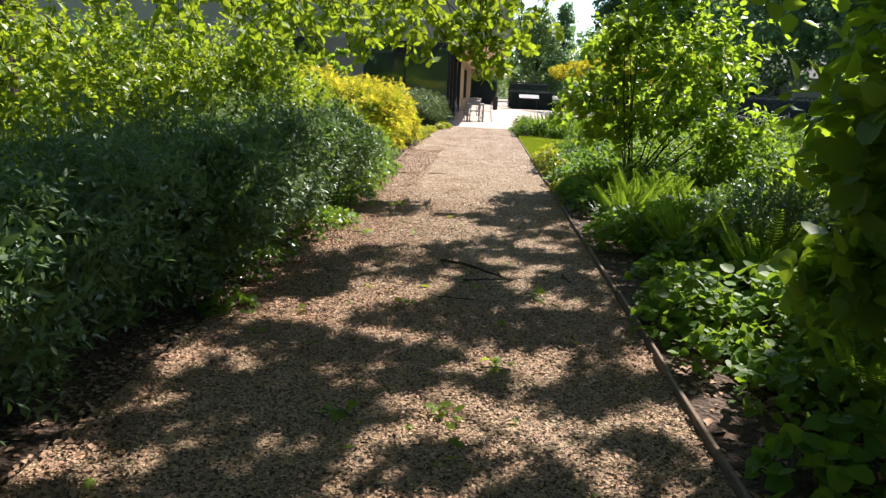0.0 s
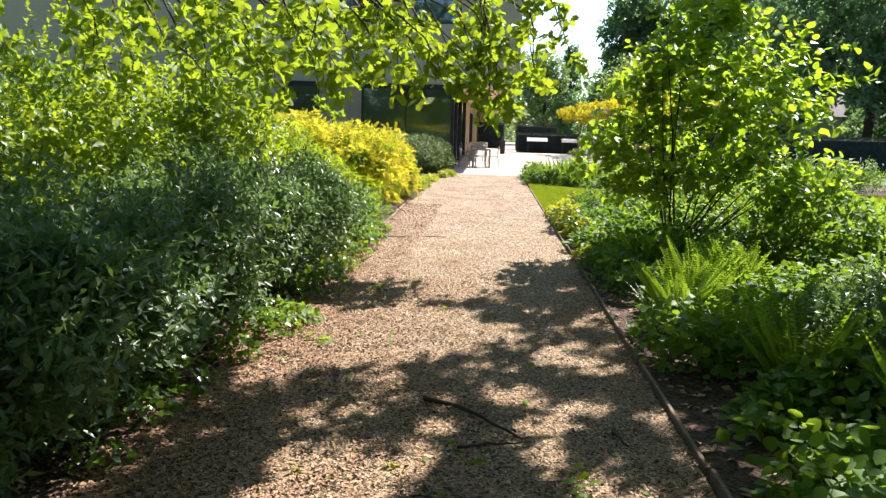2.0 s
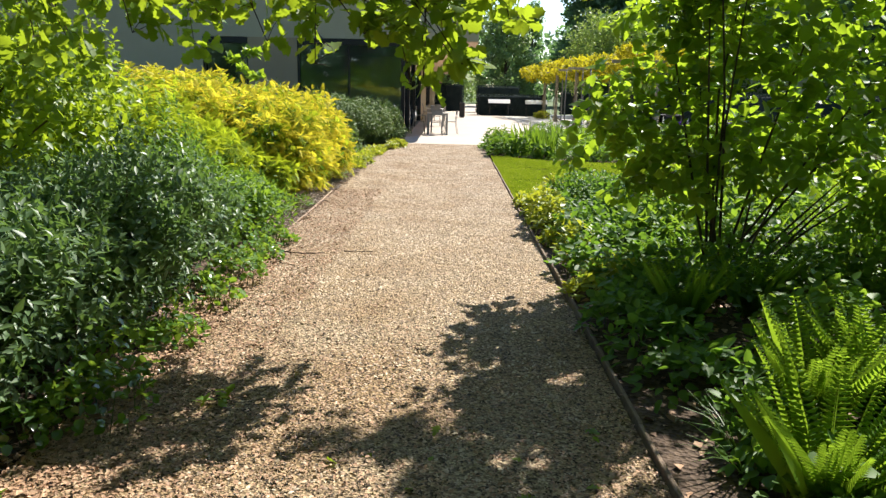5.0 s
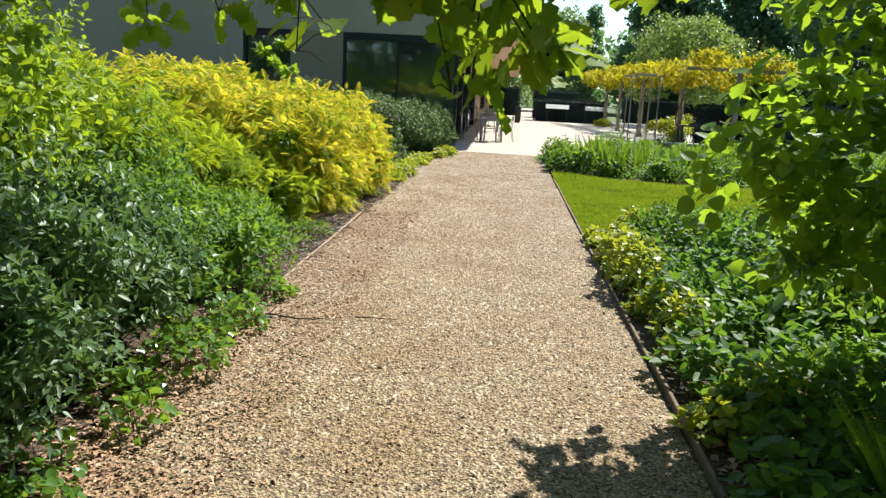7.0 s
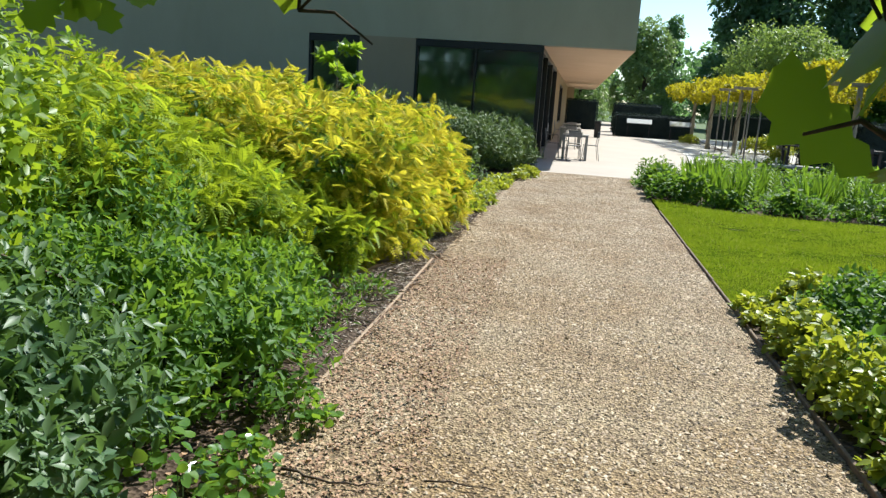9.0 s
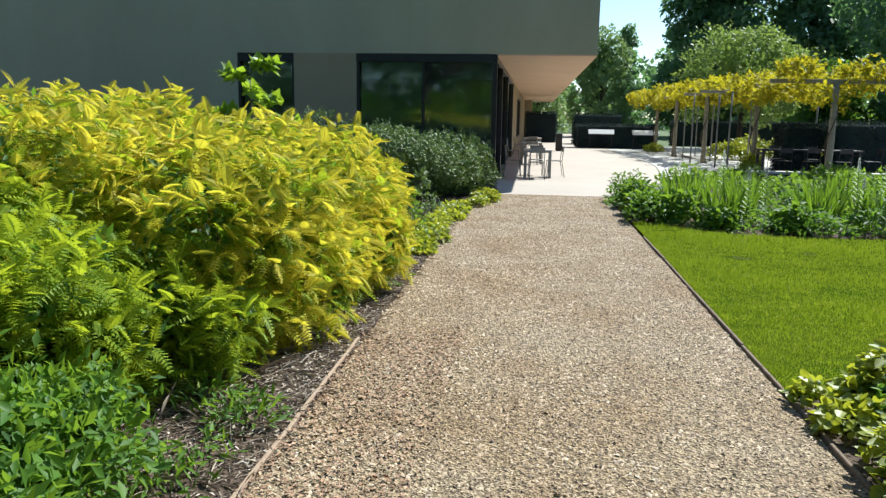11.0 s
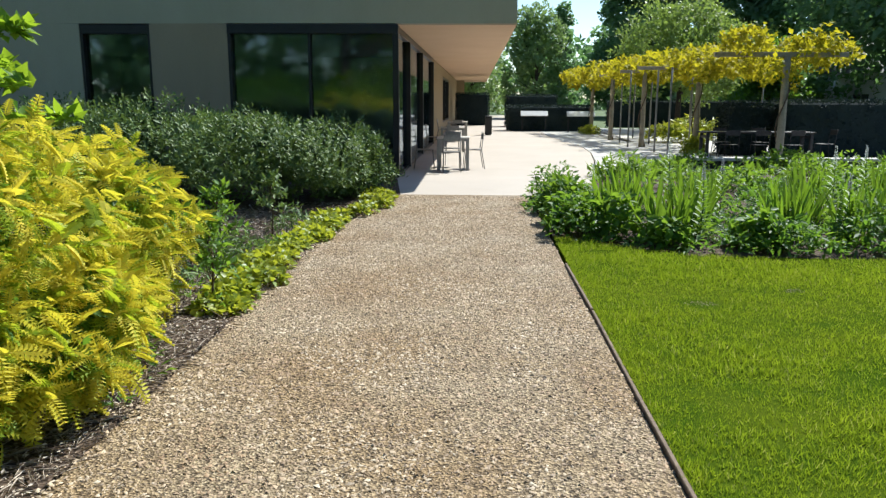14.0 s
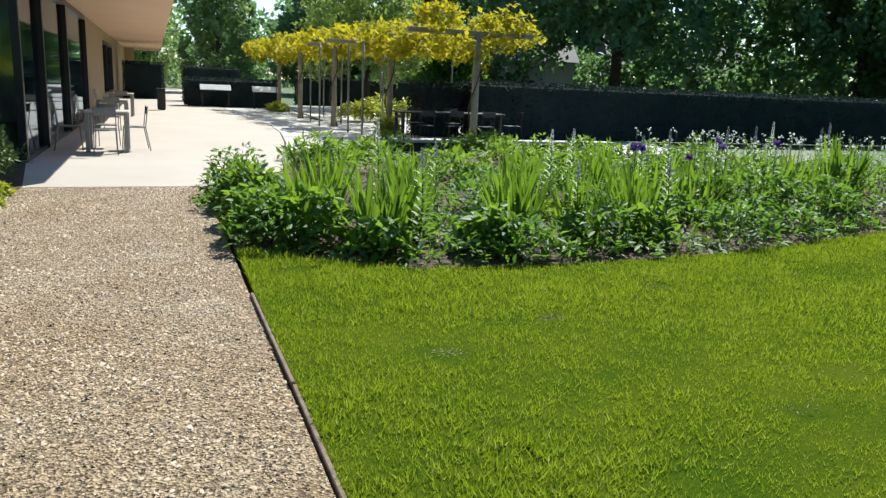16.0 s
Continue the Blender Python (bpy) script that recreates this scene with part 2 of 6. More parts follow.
M = {
    "gravel": gravel_mat(), "lawn": lawn_mat(), "soil": soil_mat(), "glass": glass_mat(),
    "patio": paving_mat("buff_paving", (0.385, 0.33, 0.275), (0.47, 0.41, 0.345)),
    "terrace": paving_mat("grey_paving", (0.38, 0.36, 0.33), (0.55, 0.52, 0.48)),
    "meadow": paving_mat("rough_grass", (0.04, 0.075, 0.015), (0.09, 0.13, 0.03)),
    "wall": stone_panel_mat("wall_render", (0.34, 0.31, 0.2), (0.42, 0.385, 0.26)),
    "panel": stone_panel_mat("warm_panel", (0.28, 0.22, 0.13), (0.36, 0.285, 0.175)),
    "soffit": stone_panel_mat("soffit_board", (0.52, 0.36, 0.225), (0.6, 0.43, 0.28)),
    "frame": grain_mat("dark_frame", (0.008, 0.008, 0.009), (0.02, 0.02, 0.022), 3.0, 0.35, 0.05),
    "inside": grain_mat("inside_plaster", (0.5, 0.5, 0.47), (0.6, 0.59, 0.56), 2.0, 0.8, 0.1),
    "steel": grain_mat("grey_steel", (0.16, 0.16, 0.155), (0.26, 0.255, 0.245), 12.0, 0.45, 0.05, 0.4),
    "zinc": grain_mat("pale_zinc", (0.2, 0.2, 0.185), (0.32, 0.31, 0.28), 9.0, 0.5, 0.05),
    "tabletop": grain_mat("pale_tabletop", (0.42, 0.4, 0.36), (0.55, 0.52, 0.47), 10.0, 0.5, 0.05),
    "bin": grain_mat("bin_metal", (0.012, 0.012, 0.012), (0.03, 0.03, 0.03), 6.0, 0.5, 0.05),
    "post": grain_mat("oak_post", (0.2, 0.17, 0.12), (0.36, 0.32, 0.24), 9.0, 0.8, 0.5),
    "bark": grain_mat("bark", (0.025, 0.018, 0.012), (0.09, 0.065, 0.045), 14.0, 0.9, 0.8),
    "stem": grain_mat("twig_bark", (0.05, 0.035, 0.02), (0.13, 0.095, 0.06), 20.0, 0.8, 0.3),
    "greenstem": grain_mat("green_stem", (0.05, 0.09, 0.02), (0.1, 0.15, 0.04), 20.0, 0.6, 0.1),
    "edging": grain_mat("weathered_edging", (0.09, 0.06, 0.04), (0.24, 0.17, 0.115), 7.0, 0.85, 0.5),
    "edgingpale": grain_mat("pale_edging", (0.25, 0.17, 0.11), (0.4, 0.3, 0.21), 7.0, 0.85, 0.4),
    "darkwood": grain_mat("dark_timber", (0.02, 0.018, 0.02), (0.05, 0.045, 0.045), 9.0, 0.7, 0.3),
    "sign": grain_mat("pale_panel", (0.62, 0.62, 0.6), (0.75, 0.75, 0.73), 4.0, 0.5, 0.03),
    "brickpale": stone_panel_mat("house_render", (0.6, 0.6, 0.6), (0.72, 0.72, 0.72)),
    "roof": grain_mat("slate_roof", (0.06, 0.06, 0.07), (0.12, 0.12, 0.13), 3.0, 0.7, 0.3),
    "ledge": paving_mat("stone_ledge", (0.4, 0.38, 0.34), (0.52, 0.49, 0.44)),
    "pebble": stones_mat("gravel_stone", [(0.12, 0.086, 0.056), (0.48, 0.365, 0.24), (0.62, 0.5, 0.345), (0.24, 0.168, 0.106), (0.72, 0.62, 0.46), (0.56, 0.41, 0.26)], True),
    "litter": stones_mat("dry_leaf", [(0.19, 0.09, 0.044), (0.43, 0.235, 0.12), (0.28, 0.15, 0.075), (0.55, 0.35, 0.2)]),
    "straw": stones_mat("dry_straw", [(0.3, 0.24, 0.11), (0.5, 0.42, 0.22), (0.2, 0.15, 0.08)]),
    "deadstem": stones_mat("dead_stem", [(0.38, 0.31, 0.24), (0.58, 0.5, 0.41), (0.22, 0.16, 0.11)]),
    # foliage
    "evergreen": leaf_mat("evergreen_leaf", (0.028, 0.075, 0.028), (0.15, 0.225, 0.095), (0.3, 0.5, 0.06), 0.45, 0.3, 0.45, patch=2.5),
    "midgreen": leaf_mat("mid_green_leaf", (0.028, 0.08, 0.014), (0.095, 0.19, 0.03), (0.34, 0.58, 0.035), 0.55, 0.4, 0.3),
    "oak": leaf_mat("oak_leaf", (0.045, 0.115, 0.012), (0.14, 0.23, 0.02), (0.66, 0.82, 0.03), 0.55, 0.47, 0.3),
    "oak1": leaf_mat("oak_leaf_near", (0.045, 0.115, 0.012), (0.14, 0.23, 0.02), (0.66, 0.82, 0.03), 0.55, 0.47, 0.3, single=True),
    "hazel1": leaf_mat("hazel_leaf_near", (0.045, 0.125, 0.014), (0.17, 0.28, 0.026), (0.62, 0.82, 0.03), 0.42, 0.52, 0.4, patch=2.0, single=True),
    "cover1": leaf_mat("cover_leaf_near", (0.05, 0.13, 0.014), (0.12, 0.22, 0.025), (0.45, 0.65, 0.04), 0.55, 0.42, 0.3, single=True),
    "iris1": leaf_mat("iris_blade_single", (0.028, 0.085, 0.012), (0.1, 0.19, 0.02), (0.42, 0.64, 0.03), 0.45, 0.38, 0.35, single=True),
    "golden1": leaf_mat("golden_leaf_near", (0.32, 0.37, 0.03), (0.7, 0.56, 0.06), (1.0, 0.87, 0.05), 0.6, 0.45, 0.2, single=True),
    "hazel": leaf_mat("hazel_leaf", (0.045, 0.125, 0.014), (0.17, 0.28, 0.026), (0.62, 0.82, 0.03), 0.42, 0.52, 0.4, patch=2.0),
    "golden": leaf_mat("golden_leaf", (0.32, 0.37, 0.03), (0.7, 0.56, 0.06), (1.0, 0.87, 0.05), 0.6, 0.45, 0.2),
    "goldengreen": leaf_mat("golden_green_leaf", (0.08, 0.19, 0.015), (0.38, 0.44, 0.03), (0.8, 0.88, 0.03), 0.55, 0.45, 0.25),
    "ivyleaf": leaf_mat("glossy_ivy_leaf", (0.035, 0.1, 0.014), (0.12, 0.22, 0.03), (0.5, 0.7, 0.05), 0.2, 0.35, 0.8, patch=4.0),
    "limeshrub": leaf_mat("lime_leaf", (0.045, 0.12, 0.01), (0.22, 0.31, 0.016), (0.65, 0.8, 0.03), 0.45, 0.45),
    "greybush": leaf_mat("grey_green_leaf", (0.03, 0.08, 0.024), (0.19, 0.25, 0.075), (0.35, 0.5, 0.08), 0.55, 0.18, 0.3, patch=2.5),
    "fern": leaf_mat("fern_frond", (0.05, 0.13, 0.01), (0.14, 0.25, 0.02), (0.55, 0.78, 0.04), 0.6, 0.52, 0.2),
    "cover": leaf_mat("ground_cover_leaf", (0.05, 0.13, 0.014), (0.12, 0.22, 0.025), (0.45, 0.65, 0.04), 0.55, 0.42, 0.3),
    "limecover": leaf_mat("lime_cover_leaf", (0.11, 0.19, 0.015), (0.33, 0.35, 0.03), (0.75, 0.75, 0.04), 0.45, 0.42),
    "iris": leaf_mat("iris_blade", (0.06, 0.14, 0.016), (0.15, 0.26, 0.03), (0.5, 0.72, 0.05), 0.4, 0.45),
    "grass": grass_mat(),
    "vine": leaf_mat("golden_vine_leaf", (0.1, 0.16, 0.01), (0.46, 0.38, 0.02), (0.85, 0.72, 0.02), 0.65, 0.42, 0.2, patch=2.5),
    "hedge": leaf_mat("clipped_hedge_leaf", (0.016, 0.025, 0.03), (0.04, 0.056, 0.052), (0.06, 0.1, 0.04), 0.8, 0.12, 0.1),
    "darktree": leaf_mat("dark_tree_leaf", (0.035, 0.085, 0.045), (0.12, 0.21, 0.085), (0.3, 0.5, 0.12), 0.5, 0.45, patch=0.3),
    "paletree": leaf_mat("pale_tree_leaf", (0.08, 0.15, 0.05), (0.18, 0.27, 0.09), (0.4, 0.55, 0.12), 0.5, 0.4, patch=0.3),
    "dometree": leaf_mat("dome_tree_leaf", (0.11, 0.18, 0.03), (0.22, 0.3, 0.06), (0.45, 0.58, 0.1), 0.5, 0.4, patch=0.3),
    "purple": leaf_mat("purple_petal", (0.03, 0.014, 0.1), (0.09, 0.04, 0.22), (0.2, 0.09, 0.42), 0.5, 0.3),
    "white": leaf_mat("white_petal", (0.6, 0.62, 0.55), (0.75, 0.76, 0.68), (0.8, 0.85, 0.7), 0.5, 0.3),
    "spike": leaf_mat("grey_flower_spike", (0.16, 0.17, 0.2), (0.3, 0.3, 0.34), (0.4, 0.4, 0.45), 0.6, 0.2),
}


# ---------------------------------------------------------------- mesh helpers
def thing(name, at, label, category, group="", kind=""):
    ob = new(name)
    ob.empty_display_size = 0.1
    ob.location = at
    return tagged(ob, label, category, group, kind)


def part(name, data, material, parent, label=""):
    """data: a bmesh or a mesh. One mesh object under a thing or a part."""
    if isinstance(data, bmesh.types.BMesh):
        me = bpy.data.meshes.new(name)
        data.to_mesh(me)
        data.free()
    else:
        me = data
    if material is not None:
        me.materials.append(material)
    ob = new(name, me)
    ob.parent = parent
    if label:
        ob["label"] = label
    return ob


def solid(name, data, material, label="", category="", group="", kind="structure", at=(0, 0, 0)):
    ob = part(name, data, material, None)
    ob.location = at
    return tagged(ob, label, category, group, kind)


def tri_mesh(name, verts, faces, smooth=False):
    """A mesh from arrays of corners and triangles."""
    me = bpy.data.meshes.new(name)
    verts, faces = np.asarray(verts, np.float32), np.asarray(faces, np.int32)
    me.vertices.add(len(verts))
    me.vertices.foreach_set("co", verts.ravel())
    me.loops.add(faces.size)
    me.loops.foreach_set("vertex_index", faces.ravel())
    me.polygons.add(len(faces))
    me.polygons.foreach_set("loop_start", np.arange(0, faces.size, 3, dtype=np.int32))
    if smooth:
        me.polygons.foreach_set("use_smooth", np.ones(len(faces), bool))
    me.update(calc_edges=True)
    return me


def box(bm, x0, y0, z0, x1, y1, z1, bevel=0.0):
    r = bmesh.ops.create_cube(bm, size=1.0, matrix=Matrix.Translation(((x0 + x1) / 2, (y0 + y1) / 2, (z0 + z1) / 2)) @ Matrix.Diagonal((x1 - x0, y1 - y0, z1 - z0, 1)))
    if bevel:
        edges = {e for v in r["verts"] for e in v.link_edges}
        bmesh.ops.bevel(bm, geom=list(edges), offset=bevel, segments=1, affect="EDGES")
    return bm


def boxes(*args):
    bm = bmesh.new()
    for a in args:
        box(bm, *a)
    return bm


def slab(points, z, thick):
    """A flat sheet with the outline given, and a thickness below it."""
    bm = bmesh.new()
    vs = [bm.verts.new((x, y, z)) for x, y in points]
    f = bm.faces.new(vs)
    if f.normal.z < 0:
        f.normal_flip()
    ext = bmesh.ops.extrude_face_region(bm, geom=[f])
    for v in ext["geom"]:
        if isinstance(v, bmesh.types.BMVert):
            v.co.z -= thick
    bmesh.ops.recalc_face_normals(bm, faces=bm.faces)
    return bm


def tube(points, radii, segs=6):
    """Arrays of a tapered round rod along points."""
    P = np.asarray(points, float)
    n = len(P)
    T = np.gradient(P, axis=0)
    T /= np.linalg.norm(T, axis=1, keepdims=True) + 1e-9
    ref = np.where(np.abs(T[:, 2:3]) > 0.9, [[1.0, 0, 0]], [[0, 0, 1.0]])
    A = np.cross(T, ref)
    A /= np.linalg.norm(A, axis=1, keepdims=True)
    B = np.cross(T, A)
    ang = np.linspace(0, 2 * math.pi, segs, endpoint=False)
    ring = A[:, None] * np.cos(ang)[None, :, None] + B[:, None] * np.sin(ang)[None, :, None]
    V = (P[:, None] + ring * np.asarray(radii, float)[:, None, None]).reshape(-1, 3)
    F = []
    for i in range(n - 1):
        for k in range(segs):
            a, b = i * segs + k, i * segs + (k + 1) % segs
            F += [(a, b, b + segs), (a, b + segs, a + segs)]
    base, top = len(V), len(V) + 1
    V = np.vstack([V, P[0], P[-1]])
    for k in range(segs):
        F += [(base, (k + 1) % segs, k), (top, (n - 1) * segs + k, (n - 1) * segs + (k + 1) % segs)]
    return V, np.array(F)


def joined(parts):
    V, F, o = [], [], 0
    for v, f in parts:
        V.append(v), F.append(np.asarray(f) + o)
        o += len(v)
    return np.vstack(V), np.vstack(F)


def unit(a):
    return a / (np.linalg.norm(a, axis=-1, keepdims=True) + 1e-9)


# leaf shapes: corners and triangles; the blade runs from the origin along y, one long
def lance(w, fold=0.25, droop=0.1):
    return np.array([(0, 0, 0), (w, 0.45, fold * w), (0, 1, -droop), (-w, 0.45, fold * w)]), np.array([(0, 1, 2), (0, 2, 3)])


def ovate(w, droop=0.18, cup=0.2):
    half = [(0.75, 0.14), (1.0, 0.42), (0.6, 0.8)]
    V = [(0, 0, 0), (0, 1, -droop)]
    V += [(x * w, y, cup * w * x - droop * y * y) for x, y in half] + [(-x * w, y, cup * w * x - droop * y * y) for x, y in half]
    F = [(0, 2, 3), (0, 3, 4), (0, 4, 1), (0, 6, 5), (0, 7, 6), (0, 1, 7)]
    return np.array(V), np.array(F)


def oak_leaf():
    half = [(0.04, 0.08), (0.15, 0.17), (0.11, 0.27), (0.27, 0.4), (0.18, 0.5), (0.35, 0.66), (0.22, 0.74), (0.24, 0.9), (0.1, 0.93)]
    V = [(0, 0, 0)] + [(0, y, -0.12 * y * y) for _, y in half] + [(0, 1, -0.13)]
    n = len(half)
    for s in (1, -1):
        V += [(s * x, y + 0.02, 0.22 * x - 0.12 * y * y) for x, y in half]
    F = []
    for k, o in enumerate((n + 2, 2 * n + 2)):
        for i in range(n):
            lo, hi = i, i + 1
            if i == 0:
                t = [(0, o, 1)]
            else:
                t = [(i, o + i - 1, o + i), (i, o + i, i + 1)]
            F += [x if k == 0 else x[::-1] for x in t]
        t = (n, o + n - 1, n + 1)
        F.append(t if k == 0 else t[::-1])
    return np.array(V), np.array(F)


def oak_simple():
    out = [(0.0, 0.0), (0.15, 0.17), (0.1, 0.28), (0.3, 0.42), (0.17, 0.52), (0.36, 0.68), (0.2, 0.78), (0.12, 0.97)]
    V = [(0, 0.5, 0.0)] + [(x, y, 0.2 * x - 0.1 * y * y) for x, y in out] + [(-x, y, 0.2 * x - 0.1 * y * y) for x, y in out[:0:-1]]
    n = len(V) - 1
    return np.array(V), np.array([(0, 1 + i, 1 + (i + 1) % n) for i in range(n)])


def pinnate(pairs, w, long, arch=0.35, start=0.12, sweep=0.35, fine=False):
    """A feathered leaf: pairs of leaflets down a midrib."""
    V, F = [], []
    for i in range(pairs):
        y = start + (1 - start) * i / pairs
        size = long * (1 - 0.75 * (i / pairs) ** 1.6) * (0.6 + 0.4 * min(1, i / 2))
        for s in (1, -1):
            o = len(V)
            z = -arch * y * y
            tip = (s * size, y + size * sweep, z - 0.12 * size)
            if fine:
                V += [(0, y - w * 0.7, z), tip, (s * size * 0.12, y + w * 1.1, z + 0.02)]
                F.append((o, o + 1, o + 2) if s > 0 else (o, o + 2, o + 1))
                continue
            V += [(0, y, z), (s * size * 0.4, y - w * 0.6, z + 0.02), tip, (s * size * 0.45, y + w * 1.1, z + 0.02)]
            F += [(o, o + 1, o + 2), (o, o + 2, o + 3)] if s > 0 else [(o, o + 2, o + 1), (o, o + 3, o + 2)]
    o = len(V)
    V += [(-0.012, 0, 0), (0.012, 0, 0), (0, 0.55, -arch * 0.3), (0, 1, -arch)]
    F += [(o, o + 1, o + 2), (o, o + 2, o + 3)]
    return np.array(V), np.array(F)


def sword(w, bend):
    V = []
    for y in (0, 0.35, 0.7):
        V += [(-w * (1 - 0.3 * y), y, -bend * y * y), (w * (1 - 0.3 * y), y, -bend * y * y)]
    V.append((0, 1, -bend))
    return np.array(V), np.array([(0, 1, 3), (0, 3, 2), (2, 3, 5), (2, 5, 4), (4, 5, 6)])


LANCE, NARROW, WIDE, ROUND, HEART = lance(0.2), lance(0.13), lance(0.33), ovate(0.42), ovate(0.5, 0.25, 0.1)
OAK, OAKS, PINNATE, FERN, BLADE, GRASS = oak_leaf(), oak_simple(), pinnate(8, 0.075, 0.34, 0.45, fine=True), pinnate(28, 0.017, 0.15, 0.34, 0.08, 0.25), sword(0.03, 0.2), (np.array([(-0.06, 0, 0), (0.06, 0, 0), (0, 1, -0.25)]), np.array([(0, 1, 2)]))


def leaf_arrays(tpl, P, D, N, S):
    """One blade at each place P, running along D, its face towards N, S long."""
    tv, tf = tpl
    Y = unit(D)
    X = unit(np.cross(Y, N))
    Z = np.cross(X, Y)
    V = P[:, None] + S[:, None, None] * (tv[None, :, :1] * X[:, None] + tv[None, :, 1:2] * Y[:, None] + tv[None, :, 2:3] * Z[:, None])
    F = tf[None] + (np.arange(len(P)) * len(tv))[:, None, None]
    return V.reshape(-1, 3), F.reshape(-1, 3)


def waves(rng, P, freq):
    """Smooth random swell over places, about -1 to 1."""
    s = 0
    for i in range(5):
        k = unit(rng.normal(size=3)) * freq * rng.uniform(0.6, 1.7)
        s = s + np.sin(P @ k + rng.uniform(0, 6.3))
    return s / 2.4


def bumps(seed, lobes, k, r=(0.28, 0.5)):
    """The lobes with k smaller ones added over their upper sides."""
    rng = np.random.default_rng(seed)
    L = np.array(lobes, float)
    more = []
    for _ in range(k):
        c = L[rng.integers(len(L))]
        u = unit(rng.normal(size=3))
        u[2] = abs(u[2]) * 0.8 if rng.random() < 0.75 else u[2] * 0.6
        q = c[:3] + u * c[3:] * rng.uniform(0.72, 0.88)
        s = rng.uniform(*r)
        more.append((q[0], q[1], max(0.15, q[2]), s, s, s * rng.uniform(0.6, 0.85)))
    return list(lobes) + more


def shell(rng, lobes, n, depth=0.2, lump=0.14, floor=0.03, freq=4.0):
    """n places near the outside of a group of ellipsoids (cx, cy, cz, rx, ry, rz), and the way out at each."""
    L = np.array(lobes, float)
    area = (L[:, 3] * L[:, 4] + L[:, 3] * L[:, 5] + L[:, 4] * L[:, 5])
    m = int(n * 3.2) + 200
    k = rng.choice(len(L), m, p=area / area.sum())
    U = unit(rng.normal(size=(m, 3)))
    C, R = L[k, :3], L[k, 3:]
    P0 = C + U * R
    r = (1 - depth * rng.random(m) ** 1.6) * (1 + lump * waves(rng, P0, freq) + 0.5 * lump * waves(rng, P0, freq * 2.7))
    P = C + U * R * r[:, None]
    ok = P[:, 2] > floor
    for i in range(len(L)):
        q = (((P - L[i, :3]) / L[i, 3:]) ** 2).sum(1)
        ok &= (q > (1 - depth - 0.1) ** 2) | (k == i)
    P, O = P[ok][:n], unit((U / R)[ok][:n])
    return P, O


def twigs(rng, P, O, per, length, out=0.7, up=0.45, loose=0.45, flat=0.5):
    """Leaves along short twigs that end at P: places, ways, faces."""
    T = unit(O * out + np.array([0, 0, up]) + rng.normal(size=P.shape) * loose)
    A = unit(np.cross(T, rng.normal(size=P.shape)))
    B = np.cross(T, A)
    PP, DD, NN = [], [], []
    for j in range(per):
        s = length * (j + 0.3 * rng.random(len(P))) / per
        a = j * 2.4 + rng.uniform(0, 0.9, len(P))
        side = A * np.cos(a)[:, None] + B * np.sin(a)[:, None]
        lead = 1.6 if j == 0 else 0.6
        PP.append(P - T * s[:, None])
        DD.append(unit(T * lead + side * 0.85 + rng.normal(size=P.shape) * 0.2))
        NN.append(unit(T * 0.4 + O * 0.3 + np.array([0, 0, flat]) + rng.normal(size=P.shape) * 0.3))
    return np.vstack(PP), np.vstack(DD), np.vstack(NN)


def stems_to(rng, root, ends, thick, segs=5):
    rods = []
    for e in ends:
        mid = (np.asarray(root) * 0.45 + e * 0.55) + rng.normal(size=3) * 0.06 + np.array([0, 0, 0.08])
        s = np.asarray(root) + rng.normal(size=3) * (0.08, 0.08, 0)
        rods.append(tube([s, s * 0.6 + mid * 0.4, mid, mid * 0.4 + e * 0.6, e], [thick, thick * 0.85, thick * 0.65, thick * 0.45, thick * 0.2], segs))
    return rods


def leaf_parts(ob, tpl, P, D, N, S, material, at, name="leaf"):
    """Single leaves as parts that share one mesh."""
    me = tri_mesh(name, *tpl)
    me.materials.append(M[material])
    for p, d, f, s in zip(P, D, N, S):
        lf = new(name, me)
        lf.parent = ob
        y = unit(d)
        x = unit(np.cross(y, f))
        m = Matrix(np.stack([x, y, np.cross(x, y)], 1).tolist()).to_4x4() @ Matrix.Scale(float(s), 4)
        m.translation = Vector(p - np.asarray(at))
        lf.matrix_basis = m


